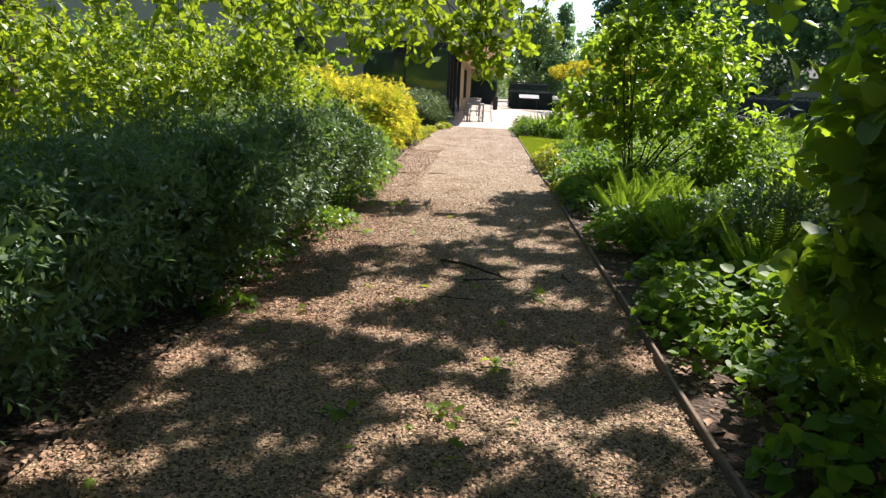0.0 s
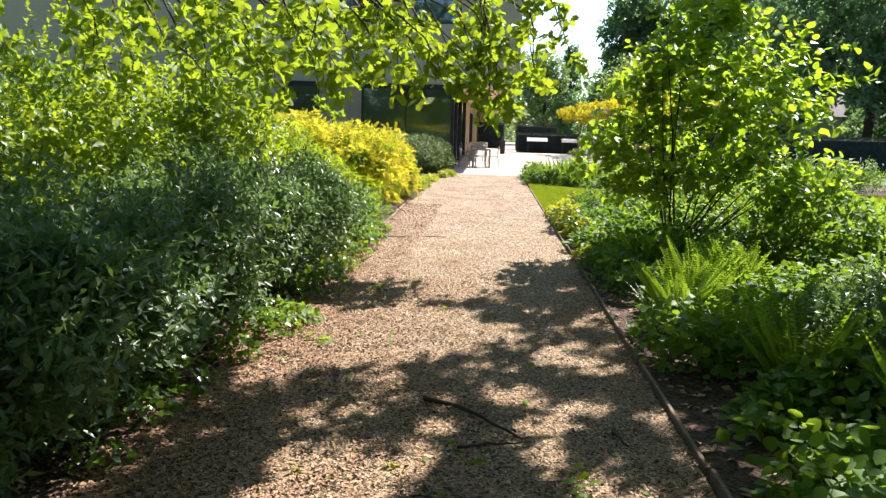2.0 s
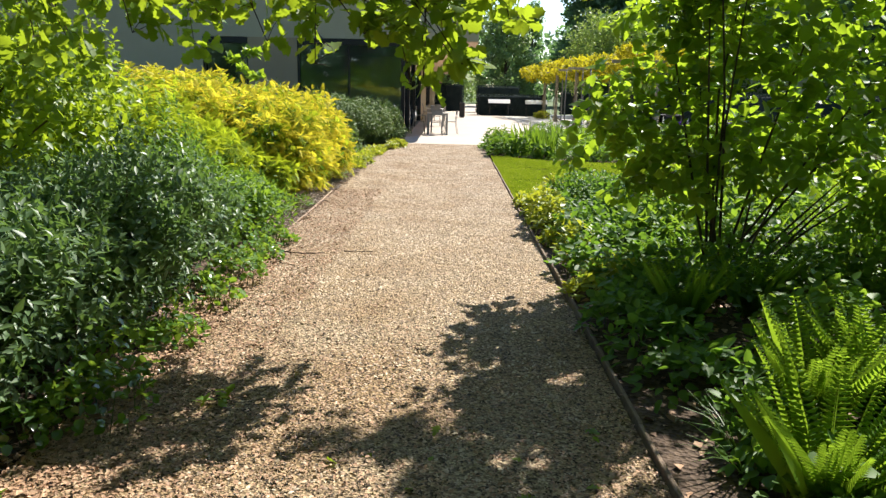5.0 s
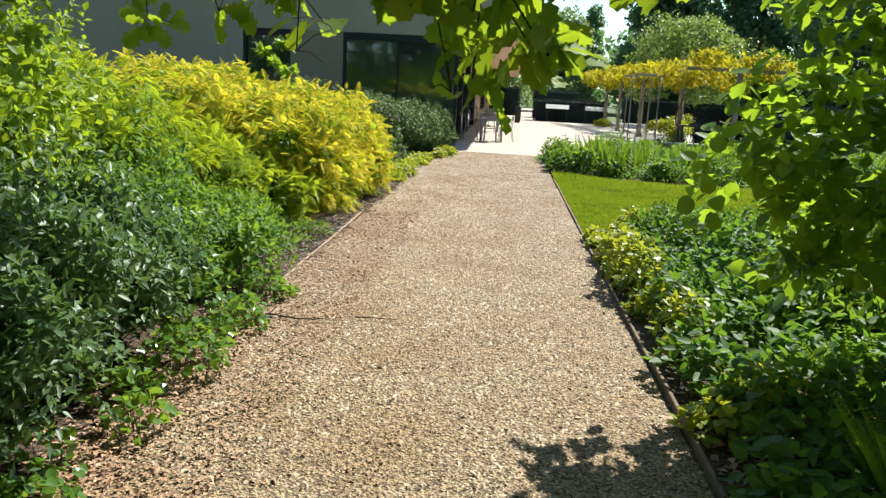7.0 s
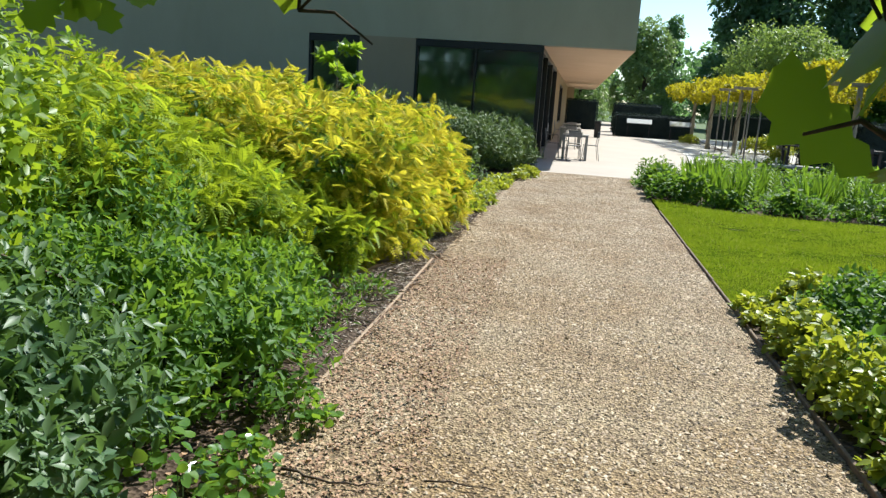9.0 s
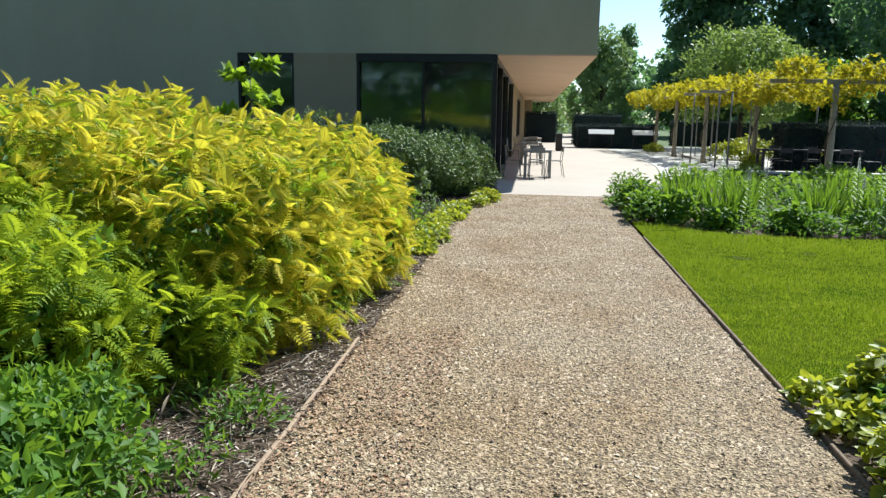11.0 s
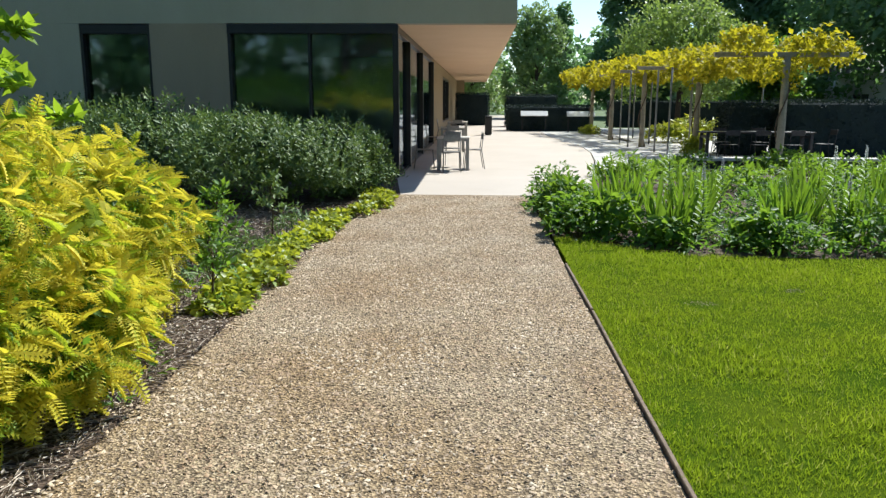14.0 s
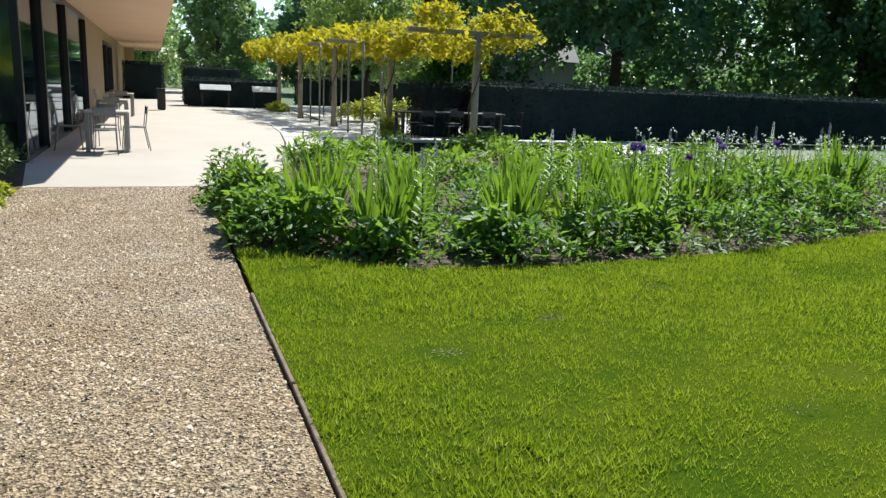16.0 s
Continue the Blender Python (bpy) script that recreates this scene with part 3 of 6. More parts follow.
def shrub(name, label, category, seed, lobes, n, per, tpl, size, material, length=0.16, depth=0.22, lump=0.14, out=0.7, up=0.45, loose=0.45, flat=0.5, stems=14, thick=0.012, core=0.25, group="", stem_mat="stem", keep=None, near=None, near_mat="", core_mat="", freq=4.0, old_from=0, old_mat=""):
    """A bush: many leafy twigs round its lobes, darker leaves within, stems up from the ground."""
    rng = np.random.default_rng(seed)
    L = np.array(lobes, float)
    at = (float(L[:, 0].mean()), float(L[:, 1].mean()), 0.0)
    ob = thing(name, at, label, category, group)
    P, O = shell(rng, lobes, max(8, n // per), depth, lump, 0.03, freq)
    a, d, f = twigs(rng, P, O, per, length, out, up, loose, flat)
    S = size * rng.uniform(0.65, 1.2, len(a))
    if old_mat:
        k = len(P) * old_from
        ok = a[k:, 2] > 0.015
        V, F = leaf_arrays(tpl, a[k:][ok], d[k:][ok], f[k:][ok], S[k:][ok])
        part("old_foliage", tri_mesh("old_foliage", V - at, F), M[old_mat], ob, "greener older leaves")["kind"] = "stuff"
        a, d, f, S = a[:k], d[:k], f[:k], S[:k]
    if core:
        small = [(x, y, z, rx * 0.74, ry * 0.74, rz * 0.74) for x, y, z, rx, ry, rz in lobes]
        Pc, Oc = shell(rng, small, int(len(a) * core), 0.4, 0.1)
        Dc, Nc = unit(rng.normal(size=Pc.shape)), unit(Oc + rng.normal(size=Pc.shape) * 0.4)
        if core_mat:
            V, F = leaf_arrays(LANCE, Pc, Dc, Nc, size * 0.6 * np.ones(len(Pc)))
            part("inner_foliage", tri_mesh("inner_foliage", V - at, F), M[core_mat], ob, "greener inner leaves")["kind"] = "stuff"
        else:
            a, d, f = np.vstack([a, Pc]), np.vstack([d, Dc]), np.vstack([f, Nc])
            S = np.concatenate([S, size * 1.5 * np.ones(len(Pc))])
    ok = a[:, 2] > 0.015
    if keep is not None:
        ok &= keep(a)
    a, d, f, S = a[ok], d[ok], f[ok], S[ok]
    if near is not None:
        one = np.flatnonzero(near(a))[:300]
        leaf_parts(ob, tpl, a[one], d[one], f[one], S[one], near_mat, at)
        rest = np.setdiff1d(np.arange(len(a)), one)
        a, d, f, S = a[rest], d[rest], f[rest], S[rest]
    V, F = leaf_arrays(tpl, a, d, f, S)
    part("foliage", tri_mesh("foliage", V - at, F), M[material], ob)["kind"] = "stuff"
    if stems:
        pick = rng.choice(len(P), min(stems, len(P)), replace=False)
        for V, F in stems_to(rng, (at[0], at[1], -0.02), P[pick] - O[pick] * 0.05, thick):
            part("stem", tri_mesh("stem", V - at, F, True), M[stem_mat], ob)
    return ob


# ---------------------------------------------------------------- ground
bm = bmesh.new()
bmesh.ops.create_grid(bm, x_segments=2, y_segments=2, size=450)
solid("ground", bm, M["meadow"], "rough green grass reaching to the horizon", "ground", at=(0, 60, -0.09))

PATH_L = [(-1.7, -8), (-1.72, 4), (-1.68, 9), (-1.66, 14), (-1.66, 19), (-1.66, 24), (-1.45, 26.4), (-1.15, 28.2)]
solid("path", slab(PATH_L + [(1.05, 28.2), (1.05, -8)], 0.0, 0.08), M["gravel"], "pale brown loose gravel path with dry litter", "path")
solid("soil_left", slab([(-16, -8), (-1.72, -8), (-1.74, 4), (-1.70, 9), (-1.68, 14), (-1.68, 19), (-1.68, 24), (-1.47, 26.4), (-1.17, 28.2), (-1.5, 30.88), (-16, 30.88)], 0.005, 0.08), M["soil"], "dark mulched soil of the planting bed", "soil")
solid("soil_right", slab([(1.09, -8), (5.6, -8), (5.6, 12), (4.8, 15.0), (3.2, 16.3), (1.09, 16.5)], 0.005, 0.08), M["soil"], "dark mulched soil under ferns and shrubs", "soil")
LAWN = [(1.083, 16.5), (3.2, 16.3), (4.8, 15.0), (5.6, 12), (5.6, -8), (45, -8), (45, 26), (14, 25.6), (11, 24.4), (8.6, 23.75), (7.2, 23.45), (5.5, 23.1), (4.1, 23.0), (2.5, 23.05), (1.6, 23.6), (1.083, 24.1)]
solid("lawn", slab(LAWN, 0.015, 0.1), M["lawn"], "bright green mown lawn", "lawn")
solid("soil_iris", slab([(1.09, 24.1), (1.6, 23.6), (2.5, 23.05), (4.1, 23.0), (5.5, 23.1), (7.2, 23.45), (8.6, 23.75), (11, 24.4), (14, 25.6), (14, 33.5), (3.4, 33.5), (2.4, 30), (1.6, 28.3), (1.09, 28.2)], 0.003, 0.08), M["soil"], "dark soil of the iris bed", "soil")
solid("patio", slab([(-1.5, 28.2), (1.6, 28.2), (2.4, 30), (3.0, 33.5), (3.35, 36), (3.7, 39), (3.85, 42), (3.7, 45), (3.4, 49), (3.4, 70), (9, 95), (-1.5, 95)], 0.0, 0.08), M["patio"], "smooth buff concrete terrace", "paving")
solid("terrace", slab([(3.04, 33.5), (14, 33.5), (16, 60), (3.44, 60), (3.44, 49), (3.74, 45), (3.89, 42), (3.74, 39), (3.39, 36)], -0.004, 0.08), M["terrace"], "pale grey paving under the pergola", "paving")


# ---------------------------------------------------------------- building
FX, FY, ZS = 0.93, 30.89, 3.12
TOP = 6.4
solid("wall_upper", boxes((-32, FY, ZS + 0.012, FX, FY + 0.4, 5.32), (-32, FY, 5.32, -7.0, FY + 0.4, TOP), (-3.9, FY, 5.32, -3.05, FY + 0.4, TOP), (-1.3, FY, 5.32, FX, FY + 0.4, TOP), (-7.0, FY, 6.25, -3.9, FY + 0.4, TOP), (-3.05, FY, 6.25, -1.3, FY + 0.4, TOP), (FX - 0.4, FY + 0.4, ZS + 0.012, FX, 83, TOP), (-32, 82.6, ZS + 0.012, FX - 0.4, 83, TOP)), M["wall"], "plain grey-beige overhanging upper wall", "wall")
solid("roof", boxes((-32, FY + 0.4, TOP - 0.25, FX - 0.4, 82.6, TOP - 0.05)), M["roof"], "flat roof of the building", "roof")
solid("ceiling_soffit", boxes((-1.5, FY + 0.004, ZS - 0.02, FX - 0.004, 83, ZS + 0.01)), M["soffit"], "pale peach soffit under the overhang", "ceiling")
solid("ceiling", boxes((-32, FY + 0.42, 3.0, -1.52, 83, 3.11)), M["inside"], "plain white ceiling inside the building", "ceiling")
solid("floor", boxes((-32, FY + 0.3, -0.05, -1.52, 83, 0.02)), M["inside"], "grey floor inside the building", "floor")
FR = FY + 0.002
solid("wall_front_west", boxes((-32, FR, 0, -8.06, FR + 0.35, ZS + 0.011), (-8.06, FR, 0, -6.58, FR + 0.35, 0.35)), M["wall"], "plain grey-beige ground-floor wall", "wall")
solid("wall_front_pier", boxes((-6.58, FR, 0, -4.97, FR + 0.35, ZS + 0.011)), M["panel"], "warm tan stone pier between the windows", "wall")
solid("wall_side", boxes((-1.85, 43.4, 0, -1.5, 52, ZS - 0.02), (-1.85, 52, 0, -1.5, 60, 0.5), (-1.85, 52, 2.7, -1.5, 60, ZS - 0.02), (-1.85, 60, 0, -1.5, 83, ZS - 0.02)), M["panel"], "warm beige stone side wall", "wall")
solid("wall_end", boxes((-1.497, 77, 0, -0.9, 77.4, ZS - 0.022)), M["panel"], "warm beige end wall under the overhang", "wall")
solid("wall_inside", boxes((-12, 41, 0.02, -1.9, 41.2, 3.0), (-12.2, FY + 0.4, 0.02, -12, 41.2, 3.0)), M["inside"], "plain plastered inner wall", "wall")


def window(name, label, panes, bars):
    ob = thing(name, panes[0][:3], label, "window", kind="structure")
    o = Vector(panes[0][:3])
    for i, b in enumerate(bars):
        bm = box(bmesh.new(), *[v - o[k % 3] for k, v in enumerate(b)], 0.006)
        part("frame_bar", bm, M["frame"], ob)
    for p in panes:
        g = part("pane", box(bmesh.new(), *[v - o[k % 3] for k, v in enumerate(p)]), M["glass"], ob)
        g.visible_shadow = False
    return ob


window("window_1", "narrow dark-framed window", [(-8.02, FR + 0.15, 0.4, -6.62, FR + 0.165, 2.95)],
       [(-8.06, FR + 0.02, 2.93, -6.58, FR + 0.3, 3.118), (-8.06, FR + 0.02, 0.35, -8.0, FR + 0.3, 2.93), (-6.64, FR + 0.02, 0.35, -6.58, FR + 0.3, 2.93), (-8.0, FR + 0.02, 0.35, -6.64, FR + 0.3, 0.42)])
window("window_2", "wide corner window with dark frames", [(-4.92, FR + 0.12, 0.1, -3.32, FR + 0.135, 2.93), (-3.26, FR + 0.12, 0.1, -1.59, FR + 0.135, 2.93)],
       [(-4.97, FR - 0.02, 2.93, -1.46, FR + 0.3, 3.118), (-4.97, FR, 0.02, -4.91, FR + 0.3, 2.93), (-3.32, FR + 0.02, 0.08, -3.27, FR + 0.22, 2.93), (-1.58, FR, 0.02, -1.46, FR + 0.15, 2.93), (-4.91, FR, 0.0, -1.58, FR + 0.3, 0.09)])
for k, (xa, xb) in enumerate(((-7.0, -3.9), (-3.05, -1.3))):
    window("window_%d" % (5 + k), "upper-floor window with a dark frame", [(xa + 0.05, FY + 0.15, 5.38, xb - 0.05, FY + 0.165, 6.2)],
           [(xa, FY + 0.05, 6.2, xb, FY + 0.3, 6.25), (xa, FY + 0.05, 5.32, xb, FY + 0.3, 5.38), (xa, FY + 0.05, 5.38, xa + 0.05, FY + 0.3, 6.2), (xb - 0.05, FY + 0.05, 5.38, xb, FY + 0.3, 6.2)])
sides = [FY + 0.17, 33.45, 37.7, 43.2]
bars = [(-1.62, y, 0.02, -1.44, y + 0.16, 2.95) for y in sides[1:]] + [(-1.62, FY + 0.17, 2.95, -1.47, 43.4, 3.095), (-1.6, FY + 0.17, 0.0, -1.48, 43.4, 0.06)]
window("window_3", "row of tall glass doors with dark frames", [(-1.55, (a if i == 0 else a + 0.16), 0.06, -1.535, b, 2.95) for i, (a, b) in enumerate(zip(sides, sides[1:]))], bars)
window("window_4", "dark side window in the stone wall", [(-1.66, 52.1, 0.55, -1.645, 59.9, 2.65)],
       [(-1.75, 52, 2.6, -1.52, 60, 2.7), (-1.75, 52, 0.5, -1.52, 60, 0.56), (-1.75, 52, 0.56, -1.52, 52.1, 2.6), (-1.75, 59.9, 0.56, -1.52, 60, 2.6), (-1.75, 55.9, 0.56, -1.55, 56.0, 2.6)])

# ---------------------------------------------------------------- edging
for name, tall, pts, lab in (("edging_right", 0.042, [(1.07, y) for y in np.arange(-8, 24.3, 1.7)], "thin weathered timber edging board"),
                       ("edging_left", 0.024, [(-1.69, y) for y in np.arange(11.2, 17.4, 1.5)], "thin timber edging along the bed")):
    rng = np.random.default_rng(5)
    ob = thing(name, (pts[0][0], pts[0][1], 0), lab, "edging", kind="structure")
    for (xa, ya), (xb, yb) in zip(pts, pts[1:]):
        bm = box(bmesh.new(), -0.011, 0, -0.06, 0.011, yb - ya - 0.008, (tall if ya < 13 else tall * 0.6 if tall > 0.03 else tall) + rng.uniform(-0.008, 0.008), 0.004)
        b = part("board", bm, M["edging" if tall > 0.03 else "edgingpale"], ob)
        b.location = (0, ya - pts[0][1], 0)
        b.rotation_euler = (rng.uniform(-0.004, 0.004), rng.uniform(-0.12, 0.12), rng.uniform(-0.008, 0.008))


# ---------------------------------------------------------------- furniture and fixtures
def table(at, turn):
    ob = thing("cafe_table", at, "square pale-topped metal cafe table on the terrace", "table", "tables on the terrace")
    part("tabletop", box(bmesh.new(), -0.38, -0.38, 0.735, 0.38, 0.38, 0.765, 0.006), M["tabletop"], ob)
    for y in (-0.35, 0.32):
        part("apron", box(bmesh.new(), -0.298, y, 0.69, 0.298, y + 0.03, 0.733), M["zinc"], ob)
    for sx in (-1, 1):
        for sy in (-1, 1):
            part("leg", box(bmesh.new(), sx * 0.335 - 0.036, sy * 0.335 - 0.036, 0, sx * 0.335 + 0.036, sy * 0.335 + 0.036, 0.733, 0.005), M["zinc"], ob)
    ob.rotation_euler.z = radians(turn)
    return ob


def chair(at, turn):
    ob = thing("cafe_chair", at, "slim grey metal cafe chair beside a table", "chair", "chairs on the terrace")
    part("seat", box(bmesh.new(), -0.2, -0.2, 0.44, 0.2, 0.2, 0.458, 0.006), M["steel"], ob)
    part("backrest", box(bmesh.new(), -0.19, -0.235, 0.7, 0.19, -0.222, 0.84, 0.004), M["steel"], ob)
    for sx in (-1, 1):
        part("leg", tri_mesh("leg", *tube([(sx * 0.2, 0.22, 0), (sx * 0.185, 0.18, 0.44)], [0.01, 0.01])), M["steel"], ob)
        part("leg", tri_mesh("leg", *tube([(sx * 0.2, -0.27, 0), (sx * 0.185, -0.19, 0.45), (sx * 0.185, -0.24, 0.86)], [0.01, 0.01, 0.01])), M["steel"], ob)
    ob.rotation_euler.z = radians(turn)
    return ob


t0 = table((-0.4, 33.15, 0), 0)
copy_thing(t0, pose(-0.62, 39.4, 0, 0, 0, 3))
copy_thing(t0, pose(-0.62, 45.6, 0, 0, 0, -2))
c0 = chair((-0.42, 32.55, 0), 4)
for x, y, a in ((0.06, 33.4, 96), (-1.08, 33.3, -85), (-0.45, 33.85, 176), (-0.6, 38.8, 3), (-1.25, 39.5, -90), (-0.6, 45.0, 0), (-1.2, 45.7, -92)):
    copy_thing(c0, pose(x, y, 0, 0, 0, a))

bin_ob = thing("litter_bin", (0.68, 50.6, 0), "slim dark metal litter bin on the terrace", "bin")
part("body", box(bmesh.new(), -0.16, -0.16, 0.04, 0.16, 0.16, 0.8, 0.015), M["bin"], bin_ob)
part("lid", box(bmesh.new(), -0.17, -0.17, 0.803, 0.17, 0.17, 0.87, 0.015), M["bin"], bin_ob)
part("foot", box(bmesh.new(), -0.12, -0.12, 0, 0.12, 0.12, 0.038), M["bin"], bin_ob)


def long_table(at):
    ob = thing("long_table", at, "long dark timber table under the pergola", "table")
    for i in range(4):
        part("plank", box(bmesh.new(), -1.5, -0.38 + 0.195 * i, 0.74, 1.5, -0.2 + 0.195 * i, 0.78, 0.005), M["darkwood"], ob)
    for sx in (-1.4, 1.4):
        for sy in (-0.3, 0.3):
            part("leg", box(bmesh.new(), sx - 0.04, sy - 0.04, 0, sx + 0.04, sy + 0.04, 0.738, 0.005), M["darkwood"], ob)
        part("cross_rail", box(bmesh.new(), sx - 0.03, -0.26, 0.6, sx + 0.03, 0.26, 0.68), M["darkwood"], ob)


long_table((7.9, 36.7, 0))
dark = chair((7.0, 36.1, 0), 2)
dark["label"] = "slim dark chair at the long table"
for o in dark.children:
    o.data.materials[0] = M["darkwood"]
for x, y, a in ((7.8, 36.05, -3), (8.7, 36.1, 4), (7.2, 37.4, 182), (8.3, 37.4, 178), (9.8, 36.7, 92)):
    copy_thing(dark, pose(x, y, 0, 0, 0, a))


def sign(x, y):
    ob = thing("information_panel", (x, y, 0), "pale tilted information panel before the hedge", "panel", "panels by the hedge")
    b = part("board", box(bmesh.new(), -0.7, -0.19, -0.02, 0.7, 0.19, 0.02, 0.008), M["sign"], ob)
    b.location, b.rotation_euler = (0, 0, 0.92), (radians(38), 0, 0)
    for sx in (-0.6, 0.6):
        part("leg", box(bmesh.new(), sx - 0.03, 0.02, 0, sx + 0.03, 0.1, 0.9, 0.004), M["bin"], ob)


sign(3.1, 54.9)
sign(5.4, 54.2)


def pond_edge():
    ob = thing("pond_ledge", (4.8, 33.6, 0), "low pale stone ledge of a raised pool", "ledge")
    part("coping", box(bmesh.new(), 0, 0, 0.2, 6.4, 0.45, 0.27, 0.008), M["ledge"], ob)
    part("base", box(bmesh.new(), 0.04, 0.05, 0, 6.36, 0.4, 0.198), M["bin"], ob)


pond_edge()


# ---------------------------------------------------------------- pergola with golden vine
def pergola():
    rng = np.random.default_rng(11)
    ob = thing("pergola", (7.0, 36, 0), "timber pergola with golden vine on its beams", "pergola")
    o = np.array((7.0, 36.0, 0.0))
    posts = [(7.9, 35.0, 0.1), (7.0, 39.4, 0.09), (5.95, 42.3, 0.085), (5.65, 46.9, 0.085), (5.7, 52.6, 0.09)]
    for x, y, r in posts:
        part("post", tri_mesh("post", *tube(np.array([(x, y, 0), (x + 0.02, y, 0.9), (x + 0.01, y, 1.8), (x + 0.02, y, 2.72)]) - o, [r * 1.1, r, r * 0.95, r * 0.9], 8), True), M["post"], ob)
    for x, y in ((5.8, 39.6), (5.95, 38.5), (5.45, 42.1), (5.7, 45.0), (6.6, 44.0), (6.9, 48.5), (7.4, 41.5), (8.6, 46.0), (9.2, 40.0)):
        part("pole", tri_mesh("pole", *tube(np.array([(x, y, 0), (x, y, 2.6)]) - o, [0.03, 0.03], 6)), M["steel"], ob)
    part("beam", box(bmesh.new(), -0.9, -1.06, 2.7, 2.4, -0.94, 2.82, 0.008), M["post"], ob)
    for y in (39.4, 42.3, 46.9, 52.6):
        part("beam", box(bmesh.new(), -1.9, y - 36.05, 2.55, 2.4, y - 35.95, 2.65, 0.008), M["post"], ob)
    for xa, xb in ((7.0, 5.3), (8.9, 8.9)):
        V, F = tube(np.array([(xa, 35.0, 2.84), ((xa + xb) / 2, 44, 2.7), (xb, 55, 2.66)]) - o, [0.05, 0.05, 0.05], 4)
        part("rail", tri_mesh("rail", V, F), M["post"], ob)
    lobes = [(7.9 + rng.uniform(-1.3, 1.4), 35 + rng.uniform(-0.3, 0.5), 2.95 + rng.uniform(-0.1, 0.2), 0.55, 0.5, 0.32) for _ in range(7)]
    for i in range(26):
        y = 36.0 + 19.0 * (i / 26)
        xl = 7.0 - 2.0 * (i / 26)
        lobes.append((xl + rng.uniform(-0.3, 0.6), y, 2.72 + rng.uniform(-0.15, 0.2), 0.7, 0.7, 0.36))
        lobes.append((xl + 2.1 + rng.uniform(-0.8, 0.8), y, 2.75 + rng.uniform(-0.15, 0.25), 0.9, 0.7, 0.3))
    for x, y, r in posts:
        for _ in range(3):
            lobes.append((x + rng.uniform(-0.7, 0.7), y + rng.uniform(-0.3, 0.5), rng.uniform(2.25, 2.6), rng.uniform(0.2, 0.38), rng.uniform(0.2, 0.38), rng.uniform(0.25, 0.4)))
    for i in range(14):
        y = 36 + 18 * rng.random()
        lobes.append((7.0 - 2.0 * (y - 36) / 19 + rng.uniform(-0.6, 0.3), y, rng.uniform(2.35, 2.55), 0.35, 0.35, 0.28))
        lobes.append((7.2 - 2.0 * (y - 36) / 19 + rng.uniform(-0.3, 2.0), y + 0.5, rng.uniform(3.0, 3.2), 0.4, 0.4, 0.25))
    vine = thing("golden_vine", (7.0, 36, 0), "golden-leaved vine trained over the pergola", "climber")
    P, O = shell(rng, lobes, 4600, 0.4, 0.2)
    a, d, f = twigs(rng, P, O, 4, 0.25, 0.6, 0.1, 0.6)
    V, F = leaf_arrays(WIDE, a, d, f, 0.17 * rng.uniform(0.6, 1.2, len(a)))
    part("foliage", tri_mesh("foliage", V - o, F), M["vine"], vine)["kind"] = "stuff"
    stems = []
    for x, y, r in posts:
        z = np.linspace(0, 2.7, 10)
        stems.append(tube(np.stack([x + 0.13 * np.cos(z * 3), y + 0.13 * np.sin(z * 3), z], 1) - o, np.linspace(0.03, 0.012, 10), 5))
    for v in stems:
        part("stem", tri_mesh("stem", *v, True), M["stem"], vine)


pergola()


# ---------------------------------------------------------------- clipped hedges
def hedge(seed, x0, y0, x1, y1, h, n, label="dark clipped yew hedge with a flat top"):
    """A clipped block: an uneven body and leaves all over its faces."""
    rng = np.random.default_rng(seed)
    cx, cy = (x0 + x1) / 2, (y0 + y1) / 2
    ob = thing("clipped_hedge", (cx, cy, 0), label, "hedge")
    hx, hy = (x1 - x0) / 2, (y1 - y0) / 2
    bm = box(bmesh.new(), -hx + 0.06, -hy + 0.06, 0, hx - 0.06, hy - 0.06, h - 0.06, 0.05)
    part("body", bm, M["hedge"], ob)
    faces = [(4 * hx * hy, 2), (4 * hx * h / 2, 1), (4 * hy * h / 2, 0), (4 * hx * h / 2, 4), (4 * hy * h / 2, 3)]
    w = np.array([f[0] for f in faces])
    k = rng.choice(5, n, p=w / w.sum())
    U = rng.uniform(-1, 1, (n, 3)) * (hx, hy, h / 2) + (0, 0, h / 2)
    O = np.zeros((n, 3))
    for i, (_, ax) in enumerate(faces):
        s = k == i
        a = ax % 3
        sign_ = -1 if ax >= 3 or (ax == 1) else 1
        if ax == 1:
            sign_ = -1
        if ax == 4:
            a, sign_ = 1, 1
        if ax == 3:
            a, sign_ = 0, -1
        lim = (hx, hy, h)[a]
        U[s, a] = (lim if sign_ > 0 else (0 if a == 2 else -lim)) - sign_ * 0.08 * rng.random(s.sum()) ** 2
        O[s, a] = sign_
    D = unit(O * 0.7 + rng.normal(size=O.shape) * 0.6)
    V, F = leaf_arrays(LANCE, U, D, unit(O + rng.normal(size=O.shape) * 0.5), rng.uniform(0.05, 0.11, n) * 1.3)
    part("foliage", tri_mesh("foliage", V, F), M["hedge"], ob)


hedge(21, 9.0, 37.6, 30.0, 38.8, 1.62, 16000)
hedge(22, 7.6, 38.2, 8.9, 39.4, 1.5, 2500)
hedge(23, 1.8, 55.6, 6.2, 57.0, 1.3, 4500)
hedge(24, 1.9, 62.0, 5.0, 63.2, 1.9, 2500)
hedge(25, -1.2, 64.0, 0.9, 65.5, 2.0, 2200)
hedge(26, 8.0, 61.0, 34.0, 62.5, 1.6, 7000)

